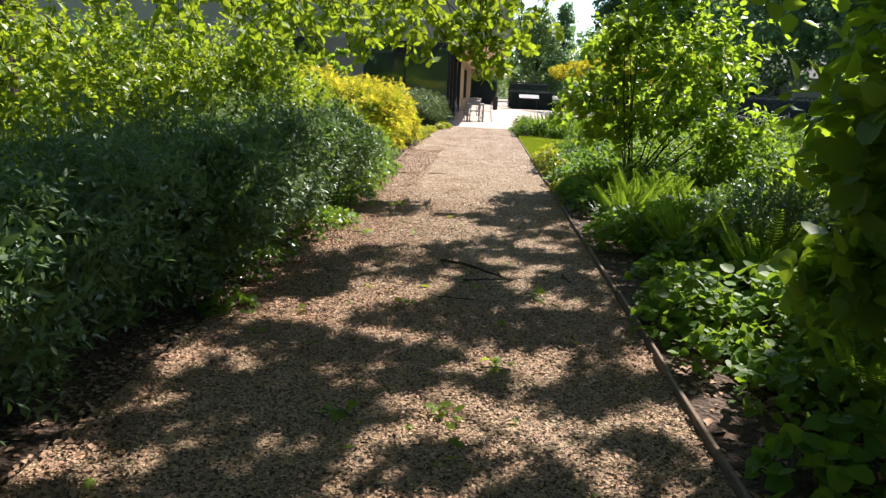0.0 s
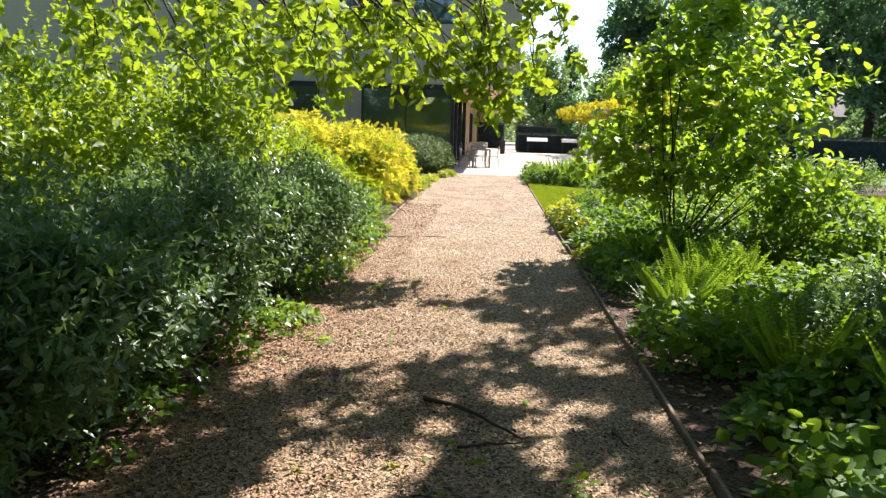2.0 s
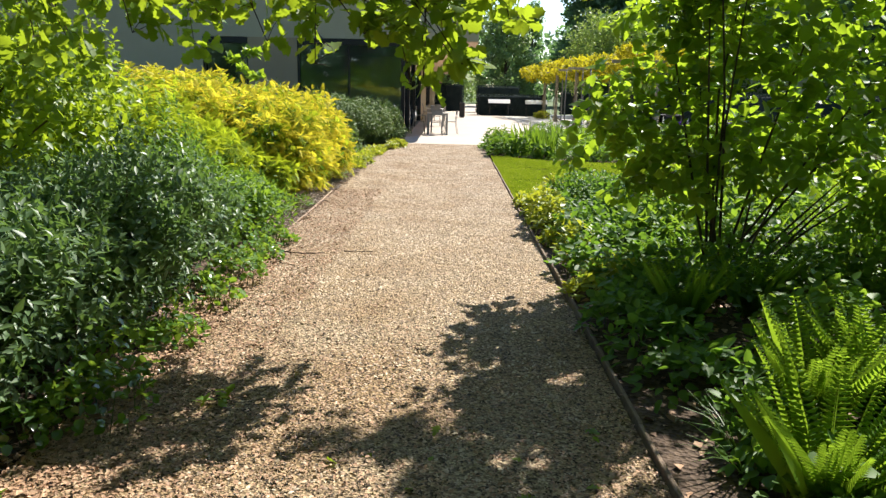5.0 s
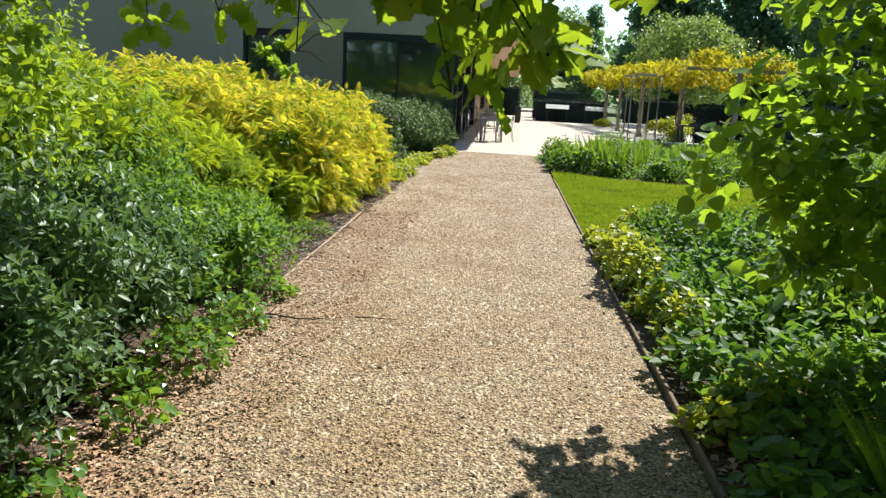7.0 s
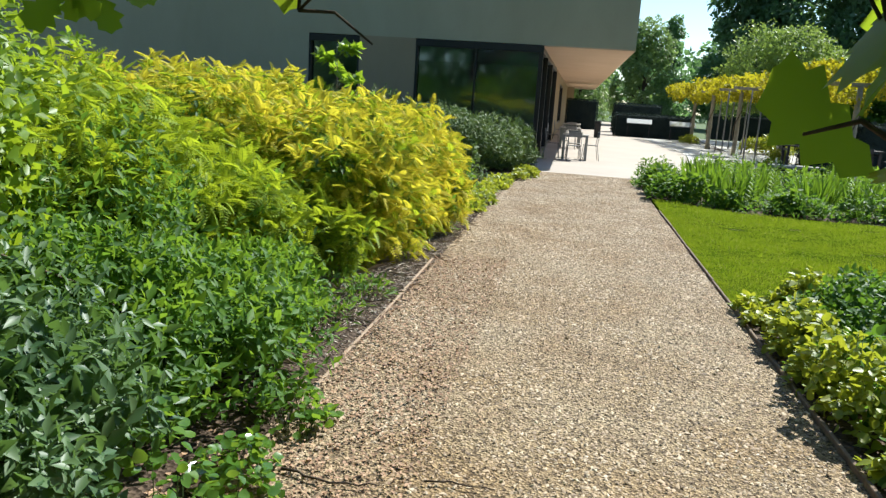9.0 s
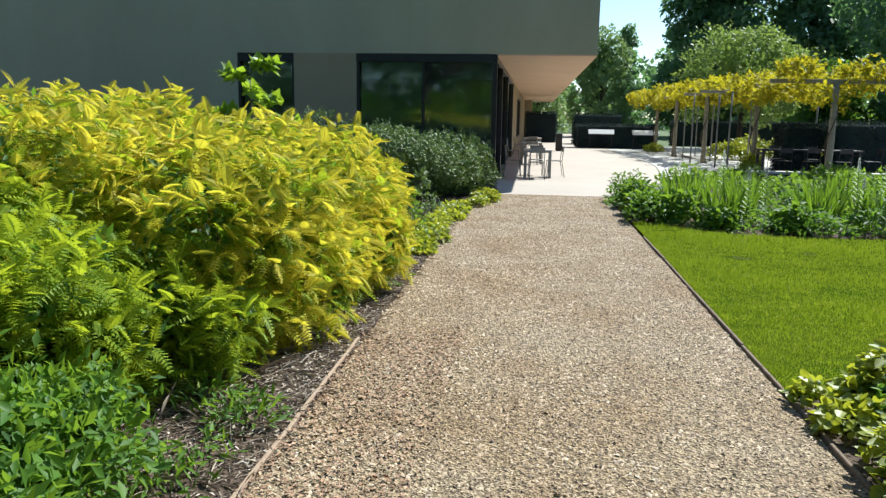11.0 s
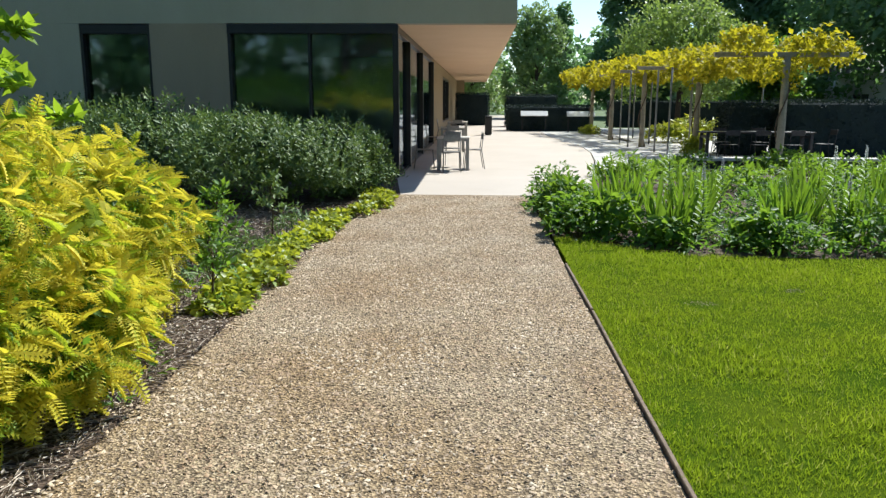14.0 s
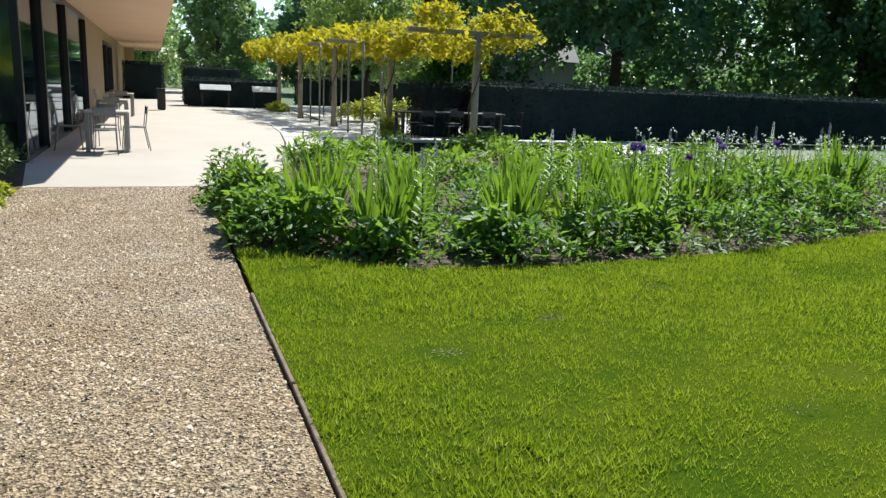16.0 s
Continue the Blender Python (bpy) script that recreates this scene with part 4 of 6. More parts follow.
# ---------------------------------------------------------------- far trees
def tree(name, label, seed, at, height, crown, n, size, material, low=0.25, wide=1.0, lobes_n=16, tpl=WIDE):
    rng = np.random.default_rng(seed)
    ob = thing(name, (*at, 0), label, "tree")
    lobes = []
    for i in range(lobes_n):
        f = (i + 0.5) / lobes_n
        z = height * (low + (0.95 - low) * f)
        r = crown * wide * math.sqrt(max(0.08, 1 - ((f - 0.38) / 0.64) ** 2))
        a = i * 2.4 + rng.uniform(-0.4, 0.4)
        q = r * rng.uniform(0.3, 0.75)
        s = crown * rng.uniform(0.34, 0.52)
        lobes.append((q * math.cos(a), q * math.sin(a), z, s, s, s * 0.72))
    P, O = shell(rng, lobes, n // 4, 0.35, 0.22, 0.3, 2.2 / max(1.0, crown * 0.35))
    a, d, f = twigs(rng, P, O, 4, size * 1.6, 0.7, 0.2, 0.6)
    V, F = leaf_arrays(tpl, a, d, f, size * rng.uniform(0.6, 1.2, len(a)))
    part("crown", tri_mesh("crown", V, F), M[material], ob)["kind"] = "stuff"
    top = height * 0.7
    rods = [tube([(0, 0, -0.1), (0.05, 0.02, height * low * 0.8), (0.1, 0.1, top * 0.7), (0.1, 0.0, top)], [height * 0.028, height * 0.022, height * 0.014, height * 0.004], 8)]
    part("trunk", tri_mesh("trunk", *rods[0], True), M["bark"], ob)
    limbs = []
    for L in lobes[::2]:
        z = max(height * low * 0.7, L[2] * 0.62)
        limbs.append(tube([(0.05, 0.02, z), (L[0] * 0.5, L[1] * 0.5, z * 0.5 + L[2] * 0.5 + 0.1), (L[0], L[1], L[2])], [height * 0.009, height * 0.006, height * 0.002], 5))
    for v in limbs:
        part("limb", tri_mesh("limb", *v, True), M["bark"], ob)
    return ob


tree("tree", "pale grey-green tree beyond the terrace", 41, (5.3, 84), 9.6, 3.6, 9000, 0.34, "paletree", 0.12)
tree("tree", "pale young tree behind the low hedge", 42, (-0.5, 92), 8.0, 4.0, 8000, 0.36, "paletree", 0.1)
tree("tree", "broad dark green tree at the garden end", 43, (17, 95), 17.0, 6.5, 20000, 0.6, "darktree", 0.1)
tree("tree", "tall dark tree beyond the garden", 44, (26, 92), 20.0, 8.5, 22000, 0.65, "darktree", 0.12)
tree("tree", "tall dark tree beyond the garden", 45, (40, 90), 20.0, 9.0, 22000, 0.65, "darktree", 0.12)
tree("tree", "yellow-green dome-shaped tree behind the pergola", 46, (11.2, 58), 6.1, 4.4, 16000, 0.22, "dometree", 0.42, 1.0, 20)
tree("tree", "large spreading dark tree behind the hedge", 47, (25.5, 56), 13.0, 8.5, 34000, 0.42, "darktree", 0.38, 1.1, 26)
tree("tree", "large dark tree at the edge of the lawn", 48, (40, 52), 13.0, 8.0, 28000, 0.45, "darktree", 0.33, 1.1, 22)
tree("tree", "small tree with light leaves behind the hedge", 49, (19, 66), 5.0, 3.2, 6000, 0.3, "midgreen", 0.2)
tree("tree", "round dark green tree beyond the terrace", 50, (8.5, 108), 6.5, 4.5, 6000, 0.45, "darktree", 0.1)
tree("tree", "dark tree beyond the lawn", 51, (52, 40), 13.0, 8.0, 12000, 0.5, "darktree", 0.15)
tree("tree", "slim conifer far beyond the terrace", 52, (12.0, 125), 15.0, 2.2, 4000, 0.5, "darktree", 0.1)


def woodland(seed, label, angles, far, middle, tiers, n, sizes, blob):
    """A belt of woods along part of a ring."""
    rng = np.random.default_rng(seed)
    lobes = []
    for a in np.arange(*angles):
        r = far + rng.uniform(-0.07, 0.1) * far
        t = radians(a)
        for z in tiers:
            lobes.append((r * math.sin(t) + rng.uniform(-1, 1) * blob * 0.5, middle + r * math.cos(t) + rng.uniform(-1, 1) * blob * 0.5, z + rng.uniform(-1, 1.5) * blob * 0.25, blob, blob, blob * 0.75))
    P, O = shell(rng, lobes, n, 0.3, 0.2, 0.2, 4.0 / blob)
    d = unit(rng.normal(size=P.shape) + O)
    V, F = leaf_arrays(WIDE, P, d, unit(O + rng.normal(size=P.shape) * 0.5), rng.uniform(*sizes, len(P)))
    ob = part("woodland", tri_mesh("woodland", V, F), M["darktree"], None)
    tagged(ob, label, "woodland", kind="stuff")


# the half behind the start is out of view, there for the window reflections
woodland(60, "distant belt of mixed green woods", (-180, 180, 3.0), 120, 25, (3.0, 7.5), 50000, (0.8, 1.7), 6.0)
woodland(62, "leafy shrubs and low branches behind the dark hedge", (16, 62, 2.2), 56, 16, (1.3, 2.7), 16000, (0.3, 0.55), 1.7)
# out of view: added to darken what the panes mirror and dim the skylight
woodland(61, "unseen close trees behind the path's start, added to darken reflections and skylight", (105, 256, 5.0), 34, 12, (1.5, 4.5, 8.0, 11.5), 22000, (0.6, 1.1), 3.2)


def house(at, w, d, h, turn):
    ob = thing("house", (*at, 0), "white rendered house half hidden by trees", "house")
    part("wall", box(bmesh.new(), -w / 2, -d / 2, 0, w / 2, d / 2, h), M["brickpale"], ob)
    bm = bmesh.new()
    vs = [bm.verts.new(v) for v in ((-w / 2 - 0.3, -d / 2 - 0.3, h), (w / 2 + 0.3, -d / 2 - 0.3, h), (w / 2 + 0.3, d / 2 + 0.3, h), (-w / 2 - 0.3, d / 2 + 0.3, h), (-w / 2 - 0.3, 0, h + d * 0.4), (w / 2 + 0.3, 0, h + d * 0.4))]
    for f in ((0, 1, 5, 4), (2, 3, 4, 5), (0, 4, 3), (1, 2, 5), (3, 2, 1, 0)):
        bm.faces.new([vs[i] for i in f])
    part("roof", bm, M["roof"], ob)
    for x in np.arange(-w / 2 + 1.5, w / 2 - 1, 2.8):
        for z in (0.9,):
            win = part("window", box(bmesh.new(), x - 0.5, -d / 2 - 0.03, z, x + 0.5, -d / 2 + 0.05, z + 1.2), M["brickpale"], ob)
            for s in (-0.24, 0.24):
                part("pane", box(bmesh.new(), x + s - 0.2, -d / 2 - 0.045, z + 0.08, x + s + 0.2, -d / 2 - 0.032, z + 1.12), M["frame"], win)
    ob.rotation_euler.z = radians(turn)


house((25.2, 66.5), 4.6, 6.0, 3.3, -12)
house((35.5, 65.0), 9.0, 6.0, 3.3, -20)

# ---------------------------------------------------------------- shrubs beside the path, west side
def hedge_face(y0, y1, x, top, step=0.62):
    """Rounded shoulders of a shrub along the path."""
    rng = np.random.default_rng(int(y0 * 10))
    return [(x - 0.42 + rng.uniform(-0.08, 0.08), y, top * 0.5, 0.42 + rng.uniform(-0.06, 0.06), 0.55, top * rng.uniform(0.46, 0.56)) for y in np.arange(y0, y1, step)]


shrub("evergreen_shrub", "dense dark glossy evergreen shrub over the path edge", "shrub", 101, bumps(1, [(-3.0, 0.8, .5, 1.2, 1.6, .9), (-2.9, 3.1, .45, 1.1, 1.3, .85), (-2.9, 5.0, .5, 1.1, 1.1, .85)] + hedge_face(0.4, 3.4, -1.78, 1.1) + hedge_face(3.4, 5.3, -1.66, 1.12), 40, (0.22, 0.44)), 46000, 8, lance(0.19), 0.064, "evergreen", 0.24, up=0.2, lump=0.32, depth=0.4, flat=0.7, loose=0.6, group="evergreen shrubs")
shrub("evergreen_shrub", "dark evergreen shrub with silvery glossy leaves", "shrub", 102, bumps(2, [(-2.8, 6.2, .45, 1.1, 1.1, .82), (-2.75, 7.9, .45, 1.05, 1.25, .82)] + hedge_face(5.6, 7.4, -1.68, 1.1) + hedge_face(7.2, 9.0, -1.62, 1.14), 36, (0.22, 0.42)), 40000, 8, lance(0.21), 0.07, "evergreen", 0.24, up=0.2, lump=0.32, depth=0.42, flat=1.0, loose=0.6, group="evergreen shrubs")
shrub("evergreen_shrub", "evergreen shrub with ivy at its foot", "shrub", 103, bumps(3, [(-2.8, 9.9, .5, 1.05, 1.25, .8), (-2.85, 11.5, .45, 1.0, 0.95, .74)] + hedge_face(9.0, 11.2, -1.6, 1.1) + hedge_face(11.2, 12.2, -1.62, 1.0), 34, (0.2, 0.4)), 40000, 8, lance(0.21), 0.066, "evergreen", 0.24, up=0.2, lump=0.32, depth=0.42, flat=1.0, loose=0.6, group="evergreen shrubs")
shrub("leafy_shrub", "loose mid-green leafy shrub in sun", "shrub", 104, bumps(4, [(-2.9, 12.9, .45, 0.9, .75, .62), (-3.1, 13.9, .5, 1.0, .9, .72)] + hedge_face(12.7, 13.7, -1.72, 0.72, 0.45) + hedge_face(13.6, 14.7, -1.92, 0.6, 0.45), 26, (0.18, 0.32)), 20000, 7, LANCE, 0.075, "cover", 0.2, up=0.4, lump=0.3, core=0.2, depth=0.4, old_from=3, old_mat="midgreen")
shrub("lime_shrub", "tall yellow-green shrub behind the evergreens", "shrub", 105, [(-5.3, 8, 1.1, 1.5, 2, 1.4), (-5.1, 11.3, 1.15, 1.7, 1.8, 1.4), (-4.9, 14.0, 1.1, 1.4, 1.4, 1.3), (-5.8, 15.8, 1.0, 1.2, 1.2, 1.2), (-3.75, 13.2, 1.3, .8, .9, .95), (-3.6, 11.9, 1.3, .75, .8, .85), (-4.2, 9.6, 1.0, 1.0, 1.2, .9)], 25000, 7, WIDE, 0.088, "limeshrub", 0.2, lump=0.3, depth=0.35, thick=0.02)
shrub("leafy_shrub", "tall green shrub at the back of the bed", "shrub", 106, [(-6.6, 3.5, 1.0, 2.2, 3.0, 1.4), (-9.3, 9.5, 1.2, 2.6, 3.6, 1.7), (-9, 16, 1.2, 2.6, 3.4, 1.3)], 14000, 5, WIDE, 0.13, "midgreen", 0.2, thick=0.02)
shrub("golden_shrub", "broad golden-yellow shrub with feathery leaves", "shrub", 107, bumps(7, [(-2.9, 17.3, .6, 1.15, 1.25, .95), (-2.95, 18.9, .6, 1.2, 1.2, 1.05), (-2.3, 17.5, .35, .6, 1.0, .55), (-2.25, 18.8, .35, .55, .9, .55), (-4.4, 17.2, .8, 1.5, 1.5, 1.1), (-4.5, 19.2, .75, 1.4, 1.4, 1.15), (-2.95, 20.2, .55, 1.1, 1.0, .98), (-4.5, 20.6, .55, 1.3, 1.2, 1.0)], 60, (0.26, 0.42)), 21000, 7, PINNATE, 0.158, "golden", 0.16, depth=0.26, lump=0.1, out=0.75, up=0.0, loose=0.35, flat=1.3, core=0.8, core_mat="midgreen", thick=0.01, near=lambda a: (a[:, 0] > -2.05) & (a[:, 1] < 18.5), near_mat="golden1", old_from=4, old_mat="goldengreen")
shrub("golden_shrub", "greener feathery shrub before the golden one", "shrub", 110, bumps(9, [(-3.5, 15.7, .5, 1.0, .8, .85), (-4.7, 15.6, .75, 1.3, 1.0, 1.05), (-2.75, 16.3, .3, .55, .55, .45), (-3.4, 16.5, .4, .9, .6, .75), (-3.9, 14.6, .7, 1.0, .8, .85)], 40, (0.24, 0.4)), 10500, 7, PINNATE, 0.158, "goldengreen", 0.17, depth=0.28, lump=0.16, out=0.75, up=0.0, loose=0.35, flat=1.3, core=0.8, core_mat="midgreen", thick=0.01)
shrub("grey_shrub", "rounded grey-green shrub against the building", "shrub", 108, bumps(8, [(-2.3, 27.3, .75, .95, 1.65, .62), (-3.5, 26.8, .88, 1.3, 1.7, .66), (-5.0, 26.9, .9, 1.4, 1.8, .7), (-6.8, 27, .9, 1.6, 1.7, .72), (-8.8, 26.8, .9, 1.8, 1.7, .72), (-2.0, 28.2, .5, .7, .8, .5)], 40, (0.25, 0.45)), 48000, 8, LANCE, 0.08, "greybush", 0.2, up=0.7, lump=0.2)
shrub("leafy_shrub", "green mixed shrubs in the far corner of the bed", "shrub", 109, [(-8, 21.5, .5, 2.2, 2.0, .9), (-6.6, 23.5, .3, 1.4, 1.2, .6)], 7000, 6, LANCE, 0.1, "midgreen", 0.2)


def sapling(seed, at, h, spread, n, material, label, tpl=WIDE, size=0.09):
    rng = np.random.default_rng(seed)
    ob = thing("sapling", (*at, 0), label, "sapling")
    rods, P = [tube([(0, 0, -0.02), (0.02, 0.01, h * 0.5), (0.0, 0.03, h * 0.97)], [0.012, 0.009, 0.003], 5)], []
    for i in range(9):
        z = h * (0.35 + 0.62 * i / 9)
        a = i * 2.4
        r = spread * (1.1 - 0.8 * i / 9)
        e = np.array((r * math.cos(a), r * math.sin(a), z + 0.12))
        rods.append(tube([(0, 0, z - 0.05), e * (0.5, 0.5, 1), e], [0.006, 0.004, 0.002], 4))
        P += [e * (f, f, 1) for f in np.linspace(0.3, 1.05, max(2, n // 50))]
    P = np.array(P)
    a, d, f = twigs(rng, P, unit(P * (1, 1, 0.2)), 5, 0.12, 0.6, 0.2, 0.5, 0.9)
    part("foliage", tri_mesh("foliage", *leaf_arrays(tpl, a, d, f, size * rng.uniform(0.7, 1.2, len(a)))), M[material], ob)["kind"] = "stuff"
    for v in rods:
        part("stem", tri_mesh("stem", *v, True), M["stem"], ob)


sapling(111, (-4.4, 22.2), 2.4, 0.85, 400, "hazel", "thin sapling with fresh light-green leaves", WIDE, 0.19)
sapling(112, (-2.4, 22.4), 0.75, 0.25, 250, "cover", "young leafy shrub on the mulch", LANCE, 0.1)
sapling(113, (-2.3, 24.0), 0.7, 0.25, 250, "greybush", "young leafy shrub on the mulch", LANCE, 0.1)
sapling(114, (-1.95, 20.9), 0.65, 0.22, 250, "cover", "young leafy shrub on the mulch", LANCE, 0.09)


def cover(name, label, seed, spots, n, tpl, size, material, height=0.18, rise=0.7, near=None, near_mat="cover1"):
    """Low plants: leaves on short stalks over the spots (x, y, radius, top)."""
    rng = np.random.default_rng(seed)
    S = np.array(spots, float)
    k = rng.choice(len(S), n, p=S[:, 2] ** 2 / (S[:, 2] ** 2).sum())
    r, a = np.sqrt(rng.random(n)) * S[k, 2], rng.uniform(0, 6.283, n)
    P = np.stack([S[k, 0] + r * np.cos(a), S[k, 1] + r * np.sin(a), np.zeros(n)], 1)
    dome = np.sqrt(np.clip(1 - (r / S[k, 2]) ** 2, 0.08, 1))
    P[:, 2] = np.clip(S[k, 3] * dome * (0.45 + 0.55 * rng.random(n) ** 0.6) * (1 + 0.25 * waves(rng, P, 6.0)), 0.03, None)
    out = np.stack([np.cos(a), np.sin(a), np.zeros(n)], 1)
    D = unit(out * 0.7 + rng.normal(size=(n, 3)) * 0.6 + (0, 0, rise * 0.3))
    N = unit(np.array([0, 0, 1.0]) + rng.normal(size=(n, 3)) * 0.35 + out * 0.3)
    at = (float(S[:, 0].mean()), float(S[:, 1].mean()), 0.0)
    ob = thing(name, at, label, "ground cover")
    S = size * rng.uniform(0.6, 1.2, n)
    rest = np.arange(n)
    if near is not None:
        one = np.flatnonzero(near(P))[:300]
        leaf_parts(ob, tpl, P[one], D[one], N[one], S[one], near_mat, at)
        rest = np.setdiff1d(rest, one)
    V, F = leaf_arrays(tpl, P[rest], D[rest], N[rest], S[rest])
    part("foliage", tri_mesh("foliage", V - at, F), M[material], ob)["kind"] = "stuff"
    pick = rng.choice(n, min(n, 160), replace=False)
    rods = [tube([(p[0] - d[0] * 0.04, p[1] - d[1] * 0.04, 0), p], [0.003, 0.002], 3) for p, d in zip(P[pick], D[pick])]
    V, F = joined(rods)
    part("stalk", tri_mesh("stalk", V - at, F), M["greenstem"], ob)["kind"] = "stuff"
    return ob


rs = np.random.default_rng(7)


def strip(x0, x1, y0, y1, n, r, top):
    return [(rs.uniform(x0, x1), y0 + (y1 - y0) * (i + rs.random()) / n, r * rs.uniform(0.7, 1.25), top * rs.uniform(0.7, 1.3)) for i in range(n)]


cover("strawberry_cover", "low light-green ground cover along the path", 121, strip(-2.0, -1.75, 20.6, 25.6, 22, 0.2, 0.13) + strip(-1.6, -1.3, 25.6, 28, 9, 0.2, 0.14), 5600, ovate(0.4), 0.07, "limecover")
cover("ivy", "glossy ivy spilling from the foot of the shrubs", 122, strip(-1.8, -1.64, 5.2, 13.2, 16, 0.16, 0.18) + [(-1.52, 8.95, .26, .34), (-1.6, 9.35, .22, .3), (-1.62, 7.6, .25, .22), (-1.62, 11.6, .26, .42), (-1.66, 12.0, .22, .46), (-1.55, 10.1, .2, .24), (-1.55, 12.4, .16, .2)], 2800, HEART, 0.046, "ivyleaf", near=lambda a: (a[:, 1] > 11.3) & (a[:, 1] < 12.1), near_mat="cover1")
cover("leafy_clump", "light green leafy clump at the path edge", 123, [(-1.62, 4.6, .18, .16), (-1.5, 7.95, .2, .14), (-1.5, 10.9, .16, .2), (-1.62, 13.2, .2, .22)], 420, HEART, 0.05, "cover")
cover("weeds", "straggling weeds and low grasses on the mulch", 124, strip(-2.9, -1.8, 14.2, 16.0, 10, 0.2, 0.16) + strip(-2.4, -1.75, 18.6, 23.5, 12, 0.18, 0.12), 1500, NARROW, 0.085, "cover")
cover("grey_cover", "faded grey-green low plants on the mulch", 125, strip(-3.8, -2.1, 21.0, 25.5, 14, 0.26, 0.16), 1300, NARROW, 0.1, "greybush")
cover("heart_leaf_clump", "broad heart-shaped light-green leaves at the edging", 126, [(1.5, 2.2, .36, .34), (1.35, 2.75, .22, .22), (1.75, 2.9, .35, .4), (1.95, 2.1, .4, .5), (1.5, 5.0, .3, .3), (1.85, 5.35, .42, .4), (2.2, 4.9, .42, .45)], 1000, HEART, 0.1, "cover", near=lambda a: a[:, 0] < 2.0)
cover("ground_cover", "green leafy ground cover under the shrubs", 127, strip(1.35, 1.75, 3.4, 8.5, 16, 0.3, 0.33) + strip(1.9, 2.9, 3.0, 8.5, 14, 0.5, 0.45) + strip(1.7, 3.6, 7.6, 10.4, 10, 0.45, 0.5), 14000, HEART, 0.066, "cover", near=lambda a: (a[:, 0] < 1.6) & (a[:, 1] < 6))
cover("ground_cover", "mixed green and lime ground cover by the edging", 128, strip(1.32, 1.7, 8.5, 16.0, 23, 0.3, 0.36) + strip(1.9, 3.2, 10.8, 15.0, 16, 0.5, 0.45), 11000, ovate(0.36), 0.078, "midgreen")
cover("lime_clump", "lime-yellow leafy clumps beside the path", 129, strip(1.25, 1.55, 11.0, 14.8, 9, 0.2, 0.36) + strip(1.3, 1.8, 15.2, 16.6, 6, 0.24, 0.3) + strip(1.2, 1.35, 13.2, 16.2, 8, 0.14, 0.16) + [(1.2, 16.4, .16, .16), (1.26, 16.0, .2, .24), (1.32, 15.5, .22, .3), (1.5, 16.3, .22, .26)], 4400, ovate(0.38), 0.068, "limecover")
shrub("low_shrub", "low rounded shrub with dark green leaves at the lawn corner", "shrub", 130, [(2.05, 15.9, .15, .8, .85, .36), (3.1, 15.4, .2, 1.0, .9, .42)], 8000, 6, ovate(0.32), 0.055, "midgreen", 0.14)
shrub("low_shrub", "low spreading leafy shrubs in the bed", "shrub", 131, [(2.7, 13.2, .2, 1.0, 1.1, .5), (3.6, 14.0, .3, 1.2, 1.2, .55), (4.2, 11.6, .4, 1.2, 1.6, .6)], 10000, 6, WIDE, 0.09, "cover", 0.16)
shrub("silver_shrub", "low dark shrub with silvery flower heads", "shrub", 132, [(2.55, 6.9, .35, .75, .7, .5), (3.3, 6.2, .4, .8, .8, .55)], 9000, 8, LANCE, 0.06, "evergreen", 0.16)
shrub("low_shrub", "leafy shrubs at the back of the bed by the lawn", "shrub", 133, [(4.4, 7.8, .4, 1.2, 1.6, .7), (4.3, 4.2, .5, 1.2, 1.8, .9), (3.9, 0.6, .6, 1.4, 2.0, 1.1)], 9000, 6, WIDE, 0.1, "hazel", 0.18)
shrub("hazel_shrub", "tall hazel with many stems and round backlit leaves", "shrub", 134, [(1.9, 11.7, 1.5, .65, .55, .42), (2.7, 11.6, 1.5, 1.0, .9, .8), (2.3, 11.3, 2.4, 1.05, .8, .6), (1.95, 11.7, 2.15, .6, .6, .45), (3.2, 11.5, 2.1, .9, .7, .7), (3.5, 11.4, 1.1, .8, .7, .5), (2.0, 11.6, 1.0, .5, .6, .35), (2.4, 11.0, 2.95, .7, .6, .4), (1.45, 11.7, 1.35, .4, .5, .38), (1.6, 11.7, 1.0, .3, .4, .28)], 5400, 6, ovate(0.4), 0.105, "hazel", 0.26, depth=0.6, lump=0.3, up=0.25, loose=0.6, flat=1.1, stems=15, thick=0.014, core=0.0, stem_mat="bark", near=lambda a: (a[:, 0] < 1.6) & (a[:, 2] < 2.4), near_mat="hazel1")
shrub("hazel_shrub", "second hazel further back in the bed", "shrub", 136, [(4.6, 8.4, 1.1, .9, 1.2, .9), (4.9, 6.4, 1.2, 1.0, 1.2, 1.0)] , 7000, 5, ROUND, 0.11, "hazel", 0.26, depth=0.6, lump=0.24, up=0.35, loose=0.6, flat=0.8, stems=6, thick=0.012, core=0.1, stem_mat="bark")
shrub("hazel_shrub", "shaded leafy hazel close to the path edge", "shrub", 135, [(1.62, 3.1, 1.45, .4, .45, .65), (2.15, 3.0, 1.35, .7, .6, .8), (1.75, 3.3, 0.8, .4, .4, .35), (2.5, 2.6, 1.5, .85, .8, .85), (2.7, 1.2, 1.9, .9, .9, .7), (3.8, 4.6, 1.3, .8, .9, .8)], 7600, 5, ROUND, 0.1, "hazel", 0.24, depth=0.45, lump=0.2, up=0.3, loose=0.55, flat=0.8, stems=8, thick=0.012, core=0.1, stem_mat="bark", near=lambda a: a[:, 0] < 2.4, near_mat="hazel1")


